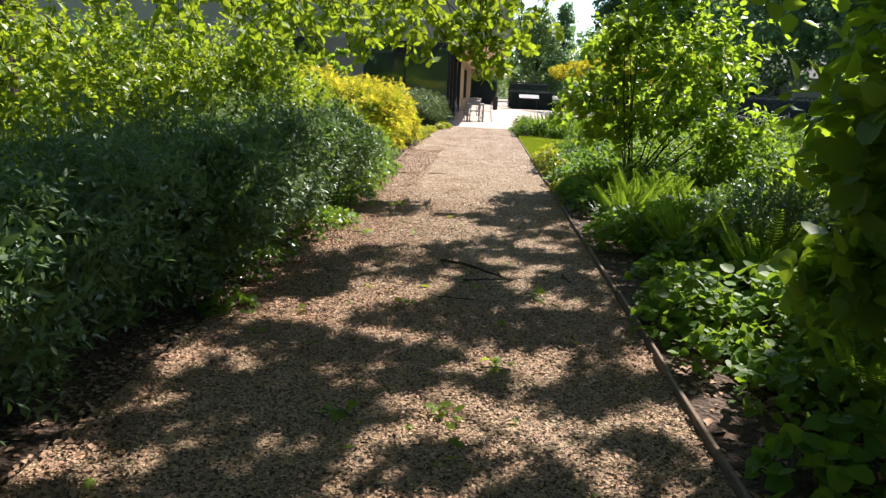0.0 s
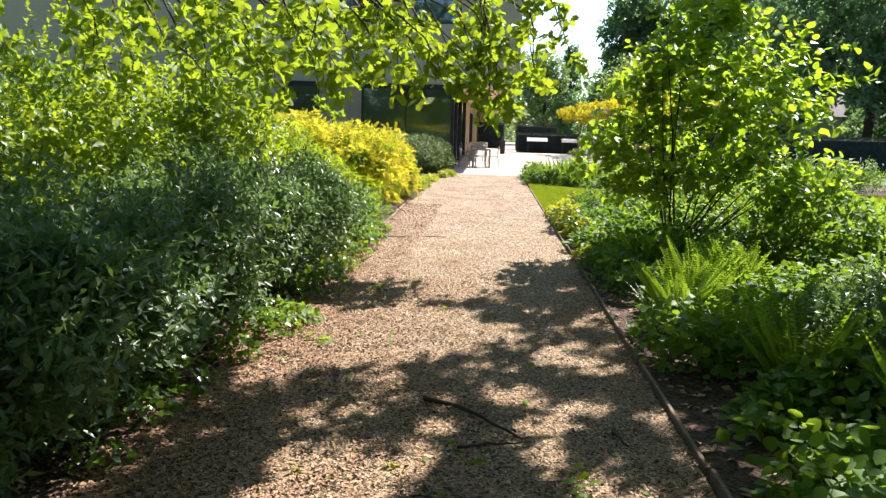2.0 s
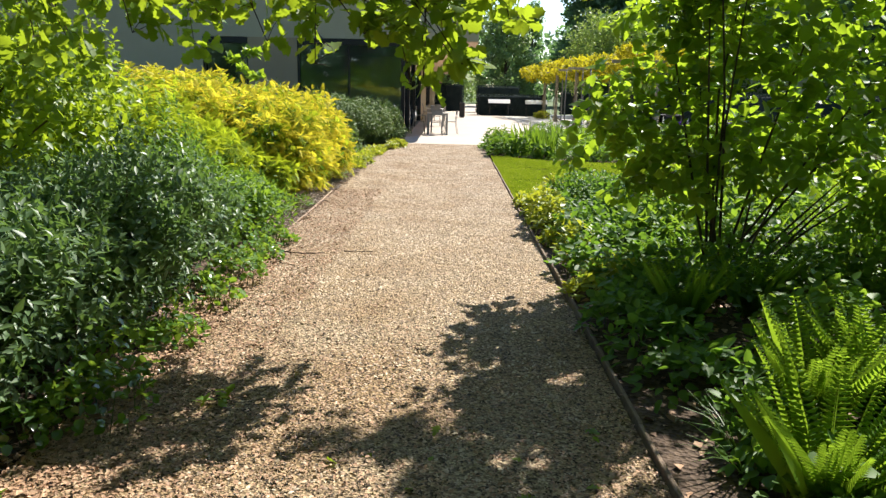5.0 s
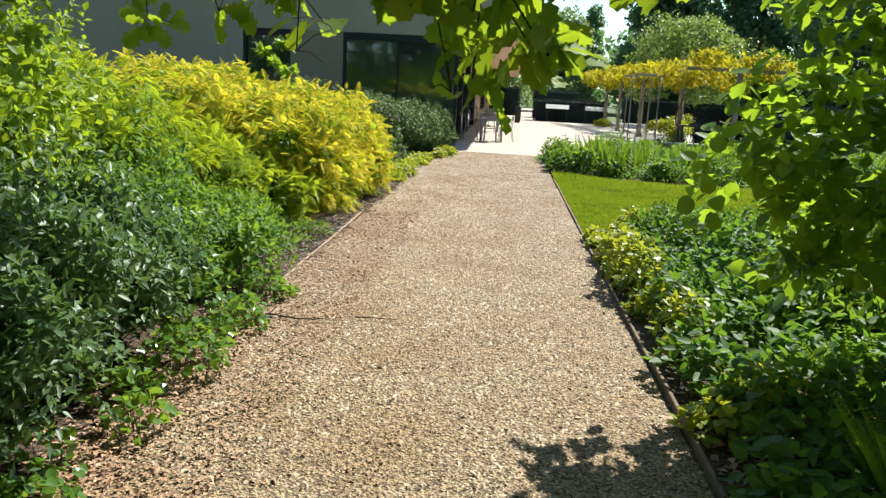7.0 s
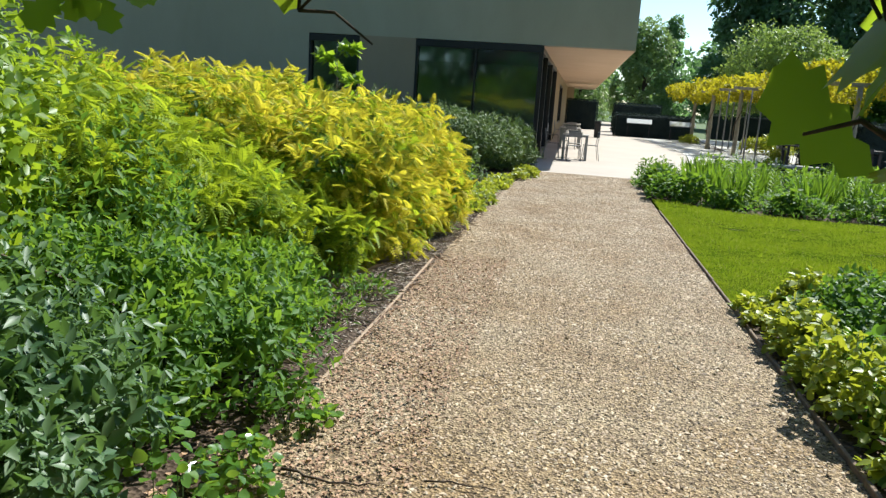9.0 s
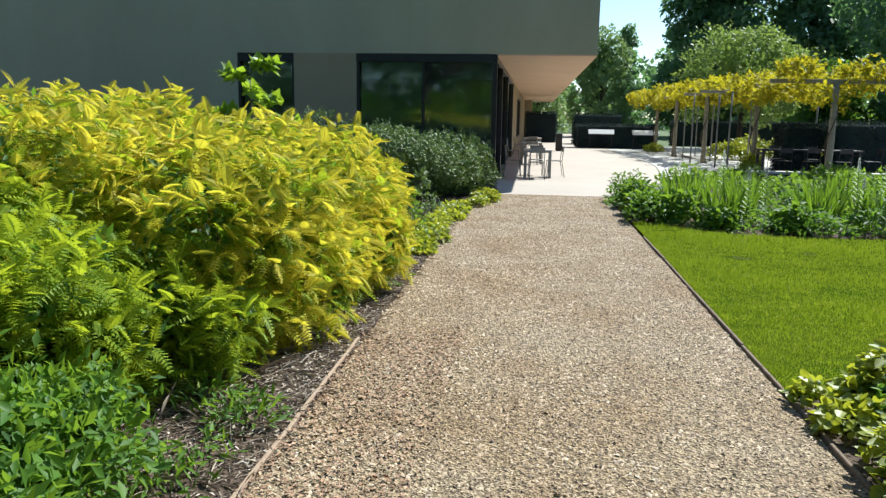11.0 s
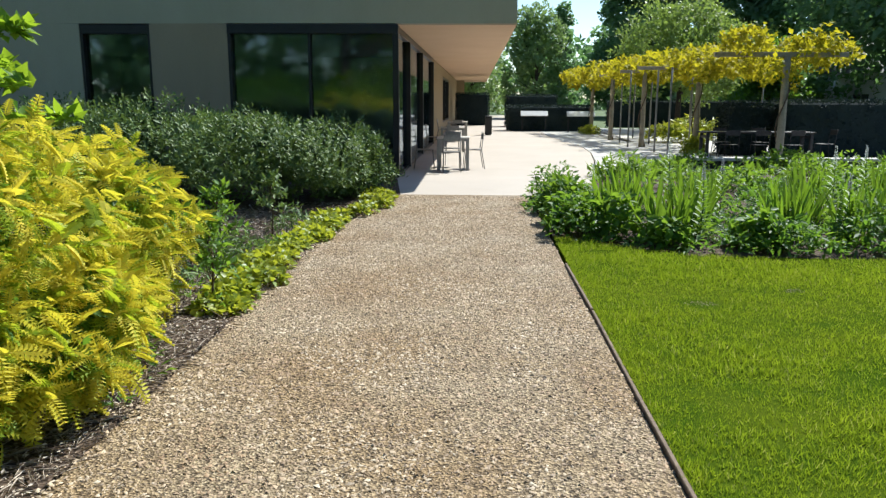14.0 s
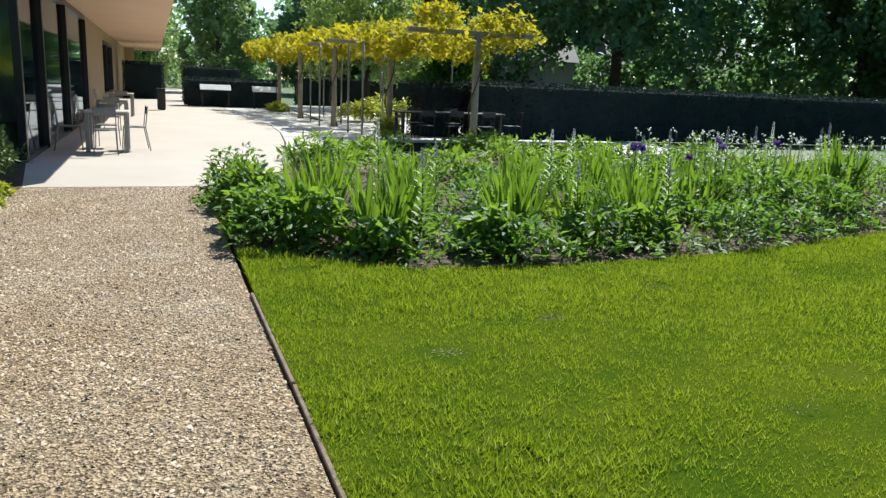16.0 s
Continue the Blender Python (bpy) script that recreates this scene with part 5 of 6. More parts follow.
def fern(seed, at, n, long):
    rng = np.random.default_rng(seed)
    ob = thing("fern", (*at, 0), "upright light-green fern in the border", "fern", "ferns in the border")
    a = np.arange(n) * 2.4 + rng.uniform(-0.3, 0.3, n)
    lean = rng.uniform(0.06, 0.36, n)
    out = np.stack([np.cos(a), np.sin(a), np.zeros(n)], 1)
    D = unit(out * lean[:, None] + (0, 0, 1))
    N = unit(np.array([0, 0, 1.0]) * lean[:, None] - out * 1.0)
    P = out * 0.03
    V, F = leaf_arrays(FERN, P, D, N, long * rng.uniform(0.75, 1.1, n))
    tv = len(FERN[0])
    for i in range(n):
        part("frond", tri_mesh("frond", V[i * tv:(i + 1) * tv], FERN[1]), M["fern"], ob)
    part("crown", tri_mesh("crown", *tube([(0, 0, -0.02), (0, 0, 0.07)], [0.05, 0.03], 6)), M["stem"], ob)


for i, (x, y, k, s) in enumerate(((1.55, 8.2, 24, 0.8), (1.85, 8.95, 22, 0.8), (2.25, 9.15, 18, 0.85), (2.1, 4.1, 14, 0.7), (2.2, 5.75, 18, 0.85), (1.85, 6.6, 16, 0.85), (1.65, 7.3, 14, 0.7), (2.2, 7.9, 14, 0.8), (1.75, 10.6, 14, 0.7), (2.3, 10.9, 14, 0.75), (2.0, 11.7, 12, 0.6), (3.0, 12.6, 12, 0.7), (2.5, 14.3, 16, 0.62), (2.2, 13.2, 14, 0.55), (1.95, 6.9, 14, 0.7), (1.9, 3.4, 14, 0.7))):
    fern(200 + i, (x, y), k + 8, s * 0.78)


# ---------------------------------------------------------------- oak over the path
def clear_of_walk(P):
    """Boughs are kept trimmed clear of head height over the middle of the path."""
    mid = np.interp(P[:, 1], [0, 4, 7, 8.4, 9.2, 11.3, 12.5, 14], [0, 0, 0.1, -0.05, -0.18, -0.59, -0.36, 0.1])
    return ~((np.abs(P[:, 0] - mid) < 0.26) & (P[:, 2] < 1.86) & (P[:, 1] < 14))


def oak():
    rng = np.random.default_rng(301)
    root = np.array((-6.4, 9.6, 0.0))
    ob = thing("oak_tree", tuple(root), "oak with drooping leafy boughs over the path", "tree")
    part("trunk", tri_mesh("trunk", *tube(np.array([(0, 0, -0.1), (0.05, 0, 1.5), (0.15, 0.05, 3.5), (0.3, 0.0, 6.0), (0.3, 0.1, 8.5)]), [0.36, 0.29, 0.25, 0.18, 0.06], 10), True), M["bark"], ob)
    # boughs: from the trunk out over the path
    boughs = []
    for x, y, z in ((0.4, 10.6, 3.6), (-1.8, 11.6, 3.4), (2.8, 8.5, 4.8), (2.0, 5.5, 5.0), (3.4, 11.5, 5.2), (-2.5, 6.5, 4.8), (-3.8, 12.5, 3.5), (1.0, 3.0, 5.2)):
        e = np.array((x, y, z)) - root
        s = np.array((0.15, 0.02, 3.3 + 0.25 * rng.random()))
        w = rng.normal(size=(9, 3)) * 0.22
        w[0] = 0
        boughs.append(tube([s + (e - s) * f + (0, 0, 0.8 * math.sin(f * 3)) + w[i] for i, f in enumerate(np.linspace(0, 1, 9))], np.linspace(0.065, 0.006, 9), 7))
    # unseen higher boughs, added to carry the crown over the start of the path
    high = np.random.default_rng(302)
    for x, y, z in ((5.2, 7.2, 5.5), (6.0, 10.4, 5.6), (4.4, 4.2, 5.6), (-2.0, 1.0, 5.4), (0.6, -1.0, 5.6), (3.0, 1.5, 5.8), (-4.2, 3.6, 5.6)):
        e = np.array((x, y, z)) - root
        st = np.array((0.2, 0.02, 4.4 + 0.6 * high.random()))
        w = high.normal(size=(10, 3)) * 0.18
        w[0] = 0
        boughs.append(tube([st + (e - st) * f + (0, 0, 0.7 * math.sin(f * 3)) + w[i] for i, f in enumerate(np.linspace(0, 1, 10))], np.linspace(0.1, 0.008, 10), 7))
    for v in boughs:
        part("bough", tri_mesh("bough", *v, True), M["bark"], ob)
    # drooping branches with leaf sprays; each: top, tip
    tips = [(-0.05, 10.57, 1.58), (0.05, 10.2, 1.64), (0.12, 10.25, 1.76), (0.0, 10.42, 1.64), (0.2, 10.35, 1.82), (0.0, 10.3, 1.8), (0.08, 10.6, 1.88), (-0.3, 10.55, 1.93), (-0.52, 10.6, 1.93), (-0.86, 11.05, 1.84),
            (-0.95, 11.3, 1.88), (-1.2, 11.0, 1.9), (-1.35, 10.5, 1.97), (-1.9, 10.5, 1.86), (-1.6, 11.2, 2.0), (0.45, 10.7, 2.05), (0.85, 10.6, 2.35), (0.5, 11.3, 2.1), (-0.85, 11.2, 2.0), (-2.4, 10.9, 1.9),
            (-2.2, 9.9, 1.85), (-2.7, 9.6, 1.8), (-2.6, 11.2, 2.0), (-3.0, 11.6, 1.85), (-3.4, 10.6, 1.9), (-4.0, 10.2, 1.9), (-3.1, 9.4, 2.0), (-0.6, 12.0, 2.15), (-4.8, 11.2, 1.8), (-2.0, 12.4, 2.0), (-0.2, 11.3, 2.2), (-1.7, 9.9, 2.0), (-3.6, 11.6, 1.7), (-4.3, 11.0, 2.0), (-4.6, 12.2, 1.9), (-3.3, 12.6, 1.9), (-5.4, 10.6, 2.1), (-2.9, 10.4, 2.2), (-2.3, 11.6, 2.3), (-1.3, 11.8, 2.3), (-3.8, 9.4, 2.2), (-4.4, 8.8, 2.1), (0.0, 10.9, 2.15), (0.3, 11.1, 2.3), (-2.6, 13, 2.3), (-3.2, 13.4, 2.5), (-1.9, 12.8, 2.6), (-3.6, 14, 2.3), (-2.4, 13.8, 2.75), (-1.2, 13, 2.7), (-3.0, 12.4, 2.4)]
    drops = [((x - 0.8 + 0.35 * rng.normal(), y + 0.5, 3.0 + 0.3 * rng.random()), (x, y, z)) for x, y, z in tips]
    rods, P, O = [], [], []
    for k, (top, tip) in enumerate(drops):
        few = k < 7 or k in (9, 10)
        top, tip = np.array(top), np.array(tip)
        q = [top + (tip - top) * f + np.array((0, 0, 0.25 * math.sin(f * 3.14))) + rng.normal(size=3) * 0.05 for f in np.linspace(0, 1, 7)]
        limb = [tube(np.array(q) - root, np.linspace(0.011 if few else 0.02, 0.003, 7), 5)]
        for f in (np.linspace(0.7, 1, 3) if few else np.linspace(0.45, 1, 6)):
            base = np.array(q[0]) + 0
            c = np.array([np.interp(f, np.linspace(0, 1, 7), [v[k] for v in q]) for k in range(3)])
            for _ in range(2):
                o = unit(rng.normal(size=3) * (1, 1, 0.5))
                e = c + o * rng.uniform(0.05, 0.22)
                limb.append(tube(np.array([c, (c + e) / 2 + (0, 0, 0.02), e]) - root, [0.003, 0.0025, 0.0015], 4))
                P.append(e), O.append(o)
        rods.append(joined(limb))
    P, O = np.array(P), np.array(O)
    a, d, f = twigs(rng, P, O, 6, 0.13, 0.5, -0.15, 0.5, 0.35)
    ok = clear_of_walk(a) & clear_of_walk(a + d * 0.1)
    a, d, f = a[ok], d[ok], f[ok]
    S = rng.uniform(0.11, 0.175, len(a))
    near = (a[:, 0] > -0.4) & (a[:, 1] < 10.9) & (a[:, 2] < 2.2)
    idx = np.flatnonzero(near)[:300]
    rest = np.setdiff1d(np.arange(len(a)), idx)
    V, F = leaf_arrays(OAK, a[rest], d[rest], f[rest], S[rest])
    part("foliage", tri_mesh("foliage", V - root, F), M["oak"], ob)["kind"] = "stuff"
    leaf_parts(ob, OAK, a[idx], d[idx], f[idx], S[idx], "oak1", root)
    for r in rods:
        part("branch", tri_mesh("branch", *r, True), M["bark"], ob)
    # high crown, out of view: broken clumps with gaps
    # its clumps are placed to shade the start of the path and the first shrubs
    lobes = []
    # sunlit spots on the ground that the clumps leave free
    gaps = [(0.76, 5.2, .2), (0.3, 4.13, .16), (-0.09, 3.17, .15), (-0.42, 2.75, .12), (0.85, 4.0, .14), (-1.56, 3.2, .1), (-1.2, 2.74, .1), (0.4, 7.6, .1), (0.86, 7.3, .1), (1.65, 4.75, .5)]
    south = lambda x: np.interp(x, [-5.5, -1.75, -1.4, -0.68, -0.11, 1.05], [7.2, 7.0, 6.35, 6.85, 7.25, 7.2])
    tongue = lambda y: np.interp(y, [7.1, 7.45, 8.2, 8.9, 9.6], [-0.1, -0.05, -0.28, -0.45, 0.2])
    # ground stretch that is shaded, clumps to the square metre, their size
    for x0, x1, y0, y1, dense, ra, rb in ((-5.5, -1.7, -2.5, 6.8, 4.6, .25, .46), (-1.75, 1.05, -2.5, 7.1, 8.2, .16, .32), (-0.5, 1.05, 7.1, 9.4, 13.0, .11, .22), (1.05, 4.2, -2.5, 4.0, 5.0, .25, .46), (1.05, 2.7, 5.1, 7.3, 10.0, .2, .36), (1.05, 4.2, 4.0, 5.1, 5.0, .2, .36), (0.95, 3.2, -1.0, 2.8, 8.0, .3, .46)):
        for _ in range(int((x1 - x0) * (y1 - y0) * dense)):
            gx, gy, z, r = rng.uniform(x0, x1), rng.uniform(y0, y1), rng.uniform(4.2, 6.4), rng.uniform(ra, rb)
            shade = gx > 1.05 or gy < south(gx) - r * 0.3 or (gy >= 7.1 and gx > tongue(gy) + r * 0.5)
            if shade and all(math.hypot(gx - u, gy - v) > q + r * 0.4 for u, v, q in gaps):
                lobes.append((gx + 0.608 * z, gy + 0.75 * z, z, r, r * rng.uniform(0.8, 1.2), r * rng.uniform(0.55, 0.8)))
    # unseen clumps straight overhead, added to keep skylight off the first stretch
    lobes += [(rng.uniform(-6.5, 5), rng.uniform(-4, 4.2), rng.uniform(4.6, 7.2), rng.uniform(0.45, 0.8), rng.uniform(0.45, 0.8), rng.uniform(0.3, 0.5)) for _ in range(110)]
    lobes += [(-6.2 + rng.uniform(-2, 2), 9.6 + rng.uniform(-3, 3), rng.uniform(5, 8.6), 1.3, 1.3, 0.9) for _ in range(16)]
    P, O = shell(rng, lobes, 18500, 0.6, 0.2, 3.0)
    a, d, f = twigs(rng, P, O, 5, 0.2, 0.6, 0.2, 0.5, 0.8)
    V, F = leaf_arrays(WIDE, a, d, f, rng.uniform(0.14, 0.21, len(a)))
    part("crown", tri_mesh("crown", V - root, F), M["oak"], ob)["kind"] = "stuff"


oak()


# ---------------------------------------------------------------- iris bed
def front(x):
    return float(np.interp(x, [1.1, 1.6, 2.5, 4.1, 5.5, 7.2, 8.6, 11, 14], [24.2, 23.65, 23.12, 23.05, 23.15, 23.5, 23.8, 24.4, 25.6]))


def iris(seed, at, n, h, flowers=0):
    rng = np.random.default_rng(seed)
    ob = thing("iris_clump", (*at, 0), "clump of upright sword-leaved iris" + (" with purple flowers" if flowers else ""), "iris", "irises in the bed")
    r, a = 0.2 * np.sqrt(rng.random(n)), rng.uniform(0, 6.283, n)
    P = np.stack([r * np.cos(a), r * np.sin(a), np.zeros(n)], 1)
    D = unit(np.stack([np.cos(a), np.sin(a), np.zeros(n)], 1) * rng.uniform(0.05, 0.4, n)[:, None] + (0, 0, 1))
    N = unit(np.cross(D, rng.normal(size=(n, 3))))
    leaf_parts(ob, BLADE, P, D, N, h * rng.uniform(0.65, 1.1, n), "iris1", (0, 0, 0), "blade")
    for i in range(flowers):
        x, y = rng.uniform(-0.15, 0.15, 2)
        z = h * rng.uniform(1.1, 1.3)
        s = part("flower_stalk", tri_mesh("flower_stalk", *tube([(x * 0.5, y * 0.5, 0), (x, y, z)], [0.007, 0.005], 4)), M["greenstem"], ob)
        k = 9
        aa = np.arange(k) * 2.1
        o = np.stack([np.cos(aa), np.sin(aa), np.where(np.arange(k) % 2, 0.9, -0.4)], 1)
        V, F = leaf_arrays(ovate(0.42), np.tile((x, y, z), (k, 1)), unit(o), unit(rng.normal(size=(k, 3)) + (0, 0, 1)), 0.065 * np.ones(k))
        part("petal", tri_mesh("petal", V, F), M["purple"], ob, "deep purple iris petals")


rs = np.random.default_rng(17)
spots = [(2.35, 24.0), (2.7, 24.3), (1.9, 24.7), (3.9, 24.3), (4.2, 24.7), (4.6, 24.1), (5.4, 24.3), (5.8, 24.9), (3.1, 25.4), (6.6, 24.8), (7.2, 25.2), (8.0, 25.0), (8.8, 25.4), (9.6, 25.4), (2.3, 26.0), (3.6, 26.6), (5.0, 26.4), (6.3, 26.6), (7.6, 26.8), (10.4, 26.0)]
for i, (x, y) in enumerate(spots):
    iris(400 + i, (x, y), 52, rs.uniform(0.66, 0.85) + max(0, x - 6) * 0.04, (0, 0, 0, 0, 0, 0, 1, 2, 0, 1, 2, 1, 0, 0, 0, 0, 0, 0, 0, 0)[i])

xs = rs.uniform(1.25, 12.5, 60)
cover("perennials", "mixed green perennials filling the iris bed", 420, [(x, front(x) + 0.2 + (28.3 - front(x)) * rs.random() ** 1.3, rs.uniform(0.3, 0.5), rs.uniform(0.24, 0.56) + max(0, x - 5.5) * 0.075) for x in xs] + [(x, front(x) + 0.15, 0.2, rs.uniform(0.08, 0.24)) for x in np.arange(1.6, 9, 0.45)], 17000, LANCE, 0.11, "midgreen")
xs = rs.uniform(1.3, 12.5, 34)
cover("pale_perennials", "pale grey-green leafy perennials in the bed", 421, [(x, front(x) + 0.1 + 3.5 * rs.random(), rs.uniform(0.2, 0.4), rs.uniform(0.2, 0.45) + max(0, x - 5.5) * 0.075) for x in xs], 3600, NARROW, 0.12, "cover")
cover("perennials", "green leafy planting before the raised pool", 423, [(x, rs.uniform(28.2, 33.2), rs.uniform(0.4, 0.6), rs.uniform(0.3, 0.5)) for x in rs.uniform(2.6, 12.5, 46)], 9000, LANCE, 0.16, "cover")
cover("broadleaf_clump", "broad-leaved green clump at the bed corner", 422, [(1.35, 24.5, .3, .45), (1.4, 25.2, .35, .5), (1.5, 26.2, .4, .5), (1.5, 27.2, .35, .45), (1.8, 24.1, .3, .5), (2.3, 23.6, .25, .4), (3.3, 23.6, .3, .35), (5.1, 23.7, .3, .4)], 2600, ovate(0.3), 0.13, "cover")


def leafy_spire(seed, at, h):
    rng = np.random.default_rng(seed)
    ob = thing("tall_perennial", (*at, 0), "upright leafy perennial with a pale flower spike", "perennial", "spires in the bed")
    n = int(h * 70)
    z = np.linspace(0.05, h * 0.85, n)
    a = np.arange(n) * 2.4
    o = np.stack([np.cos(a), np.sin(a), np.zeros(n)], 1)
    V, F = leaf_arrays(LANCE, o * 0.01 + z[:, None] * (0, 0, 1), unit(o + (0, 0, 0.5)), unit(np.array([[0, 0, 1.0]]) - o * 0.3), 0.16 * (1.1 - 0.6 * z / h))
    part("foliage", tri_mesh("foliage", V, F), M["cover"], ob)["kind"] = "stuff"
    part("stalk", tri_mesh("stalk", *tube([(0, 0, -0.01), (0.02, 0, h * 0.5), (0, 0.01, h * 1.05)], [0.008, 0.006, 0.004], 5)), M["greenstem"], ob)
    k = 60
    zz = h * (0.85 + 0.25 * np.linspace(0, 1, k))
    aa = np.arange(k) * 2.4
    oo = np.stack([np.cos(aa), np.sin(aa), np.zeros(k)], 1)
    V, F = leaf_arrays(WIDE, zz[:, None] * (0, 0, 1) + oo * 0.006, unit(oo + (0, 0, 0.6)), unit(oo + rng.normal(size=(k, 3)) * 0.3), 0.03 * np.linspace(1.1, 0.5, k))
    part("flower_spike", tri_mesh("flower_spike", V, F), M["spike" if seed % 3 else "white"], ob)


for i, (x, y, h) in enumerate(((2.6, 24.9, 1.05), (2.75, 23.9, .85), (4.4, 23.9, .75), (4.9, 25.4, .95), (5.5, 23.9, .8), (6.9, 25.8, .95), (7.6, 25.7, .95), (8.2, 26.2, 1.0), (8.9, 26.4, 1.0), (9.6, 26.8, 1.05), (10.3, 26.5, 1.0), (3.5, 25.6, .8), (5.9, 26.6, .9), (11, 27, 1.05), (6.2, 25.4, .9), (1.75, 25.6, .7))):
    leafy_spire(450 + i, (x, y), h)


def white_flowers():
    rng = np.random.default_rng(480)
    ob = thing("white_flowers", (8.5, 26.2, 0), "small white flowers among the perennials", "flowers")
    n = 170
    P = np.stack([rng.uniform(-1.6, 3.5, n), rng.uniform(-1.0, 1.6, n), rng.uniform(0.65, 0.98, n)], 1)
    P = np.repeat(P, 4, 0) + rng.normal(size=(n * 4, 3)) * 0.02
    V, F = leaf_arrays(ROUND, P, unit(rng.normal(size=P.shape)), unit(rng.normal(size=P.shape) + (0, 0, 1)), 0.035 * np.ones(len(P)))
    part("petal", tri_mesh("petal", V, F), M["white"], ob)["kind"] = "stuff"
    rods = [tube([(p[0], p[1], 0), p], [0.004, 0.003], 3) for p in P[::4]]
    part("stalk", tri_mesh("stalk", *joined(rods)), M["greenstem"], ob)["kind"] = "stuff"


white_flowers()
cover("white_border", "pale flowering border beyond the pergola", 481, [(7.6 + 0.75 * i, 46 + rs.uniform(-1, 2), 0.8, 0.75) for i in range(6)], 5000, LANCE, 0.2, "limecover")
shrub("low_shrub", "soft low shrub at the foot of a pergola post", "shrub", 482, [(5.6, 52.0, .1, .5, .5, .35), (6.9, 39.0, .15, .4, .4, .4)], 1500, 5, LANCE, 0.12, "limecover", stems=6)


# ---------------------------------------------------------------- lawn grass, gravel, litter
def inside(poly, x, y):
    ok = np.zeros(len(x), bool)
    for (xa, ya), (xb, yb) in zip(poly, poly[1:] + poly[:1]):
        c = (ya > y) != (yb > y)
        with np.errstate(divide="ignore", invalid="ignore"):
            ok ^= c & (x < (xb - xa) * (y - ya) / (yb - ya) + xa)
    return ok


def grass():
    rng = np.random.default_rng(500)
    ob = thing("grass", (4, 20, 0), "short bright green mown grass blades", "grass", kind="stuff")
    n = 420000
    y = 16.2 + 9.3 * rng.random(n) ** 1.2
    x = 1.083 + rng.random(n) ** 1.2 * (9.5)
    ok = inside(LAWN, x, y)
    x, y = x[ok], y[ok]
    n = len(x)
    P = np.stack([x, y, np.full(n, 0.012)], 1)
    thin = waves(rng, P, 2.5)
    S = rng.uniform(0.016, 0.048, n) * (1 + 0.2 * thin) * (1 + 0.22 * waves(rng, P, 7.0)) * (1 + 0.18 * waves(rng, P, 23.0))
    for bx, by, br in ((4.15, 22.15, 0.12), (1.97, 21.15, 0.13), (4.05, 20.3, 0.14), (3.45, 19.92, 0.13), (2.9, 21.6, 0.08), (1.5, 23.2, 0.15), (2.7, 20.6, 0.07)):
        S[np.hypot((x - bx) / 1.6, y - by) < br * rng.uniform(0.6, 1.1, n)] *= 0.2
    D = unit(rng.normal(size=(n, 3)) * (0.45, 0.45, 0) + (0, 0, 1))
    N = unit(rng.normal(size=(n, 3)) * (1, 1, 0.1))
    V, F = leaf_arrays((GRASS[0] * (1.25, 1, 1), GRASS[1]), P, D, N, S)
    part("blades", tri_mesh("blades", V - (4, 20, 0), F), M["grass"], ob)


grass()


def gravel():
    rng = np.random.default_rng(510)
    ob = part("gravel", tri_mesh("gravel", *gravel_arrays(rng)), M["pebble"], None)
    tagged(ob, "loose pale brown gravel stones", "gravel", kind="stuff")


def gravel_arrays(rng):
    n = 118000
    y = -0.5 + 28.6 * rng.random(n)
    x = rng.uniform(-1.95, 1.05, n)
    edge = np.interp(y, [-8, 24, 26.4, 28.2], [-1.7, -1.65, -1.43, -1.14])
    spill = 0.14 * np.clip(0.6 + waves(rng, np.stack([y, y * 0, y * 0], 1), 3.0), 0, 2) * (y < 25)
    ok = x > edge - spill * rng.random(n) ** 2
    lift = np.where(x < edge + 0.06, 0.0065, 0.0005)[ok]
    x, y = x[ok], y[ok]
    n = len(x)
    oct_v = np.array([(1, 0, 0), (0.1, 1, 0), (-1, 0.1, 0), (0, -1, 0), (0.1, 0.1, 0.75)], float)
    oct_f = np.array([(0, 1, 4), (1, 2, 4), (2, 3, 4), (3, 0, 4)])
    s = rng.uniform(0.006, 0.0185, n) * rng.uniform(0.7, 1.1, n)
    s *= np.interp(y, [4, 10], [0.62, 1.0])
    a = rng.uniform(0, 6.283, n)
    el = rng.uniform(0.22, 0.75, n)
    v = oct_v[None] * np.stack([s, s * el, s * rng.uniform(0.4, 0.95, n)], 1)[:, None]
    v = v + rng.normal(size=v.shape) * (s * 0.2)[:, None, None] * (1, 1, 0.8)
    c, sn = np.cos(a)[:, None], np.sin(a)[:, None]
    V = np.stack([x[:, None] + v[..., 0] * c - v[..., 1] * sn, y[:, None] + v[..., 0] * sn + v[..., 1] * c, v[..., 2] + lift[:, None]], 2)
    F = oct_f[None] + (np.arange(n) * 5)[:, None, None]
    return V.reshape(-1, 3), F.reshape(-1, 3)


gravel()


def litter(name, label, seed, n, where, size, material, tpl=WIDE, fade=None):
    rng = np.random.default_rng(seed)
    x, y = rng.uniform(where[0], where[1], n), rng.uniform(where[2], where[3], n)
    P = np.stack([x, y, rng.uniform(0.009, 0.021, n)], 1)
    ok = waves(rng, P, 2.0) > rng.uniform(-1.6, 0.2, n)
    if fade:
        ok &= rng.random(n) < np.clip((fade[1] - y) / (fade[1] - fade[0]), 0.05, 1)
    P = P[ok]
    n = len(P)
    D = unit(rng.normal(size=(n, 3)) * (1, 1, 0.15))
    N = unit(rng.normal(size=(n, 3)) * 0.3 + (0, 0, 1))
    V, F = leaf_arrays(tpl, P, D, N, size * rng.uniform(0.5, 1.3, n))
    ob = part(name, tri_mesh(name, V, F), M[material], None)
    tagged(ob, label, "litter", kind="stuff")


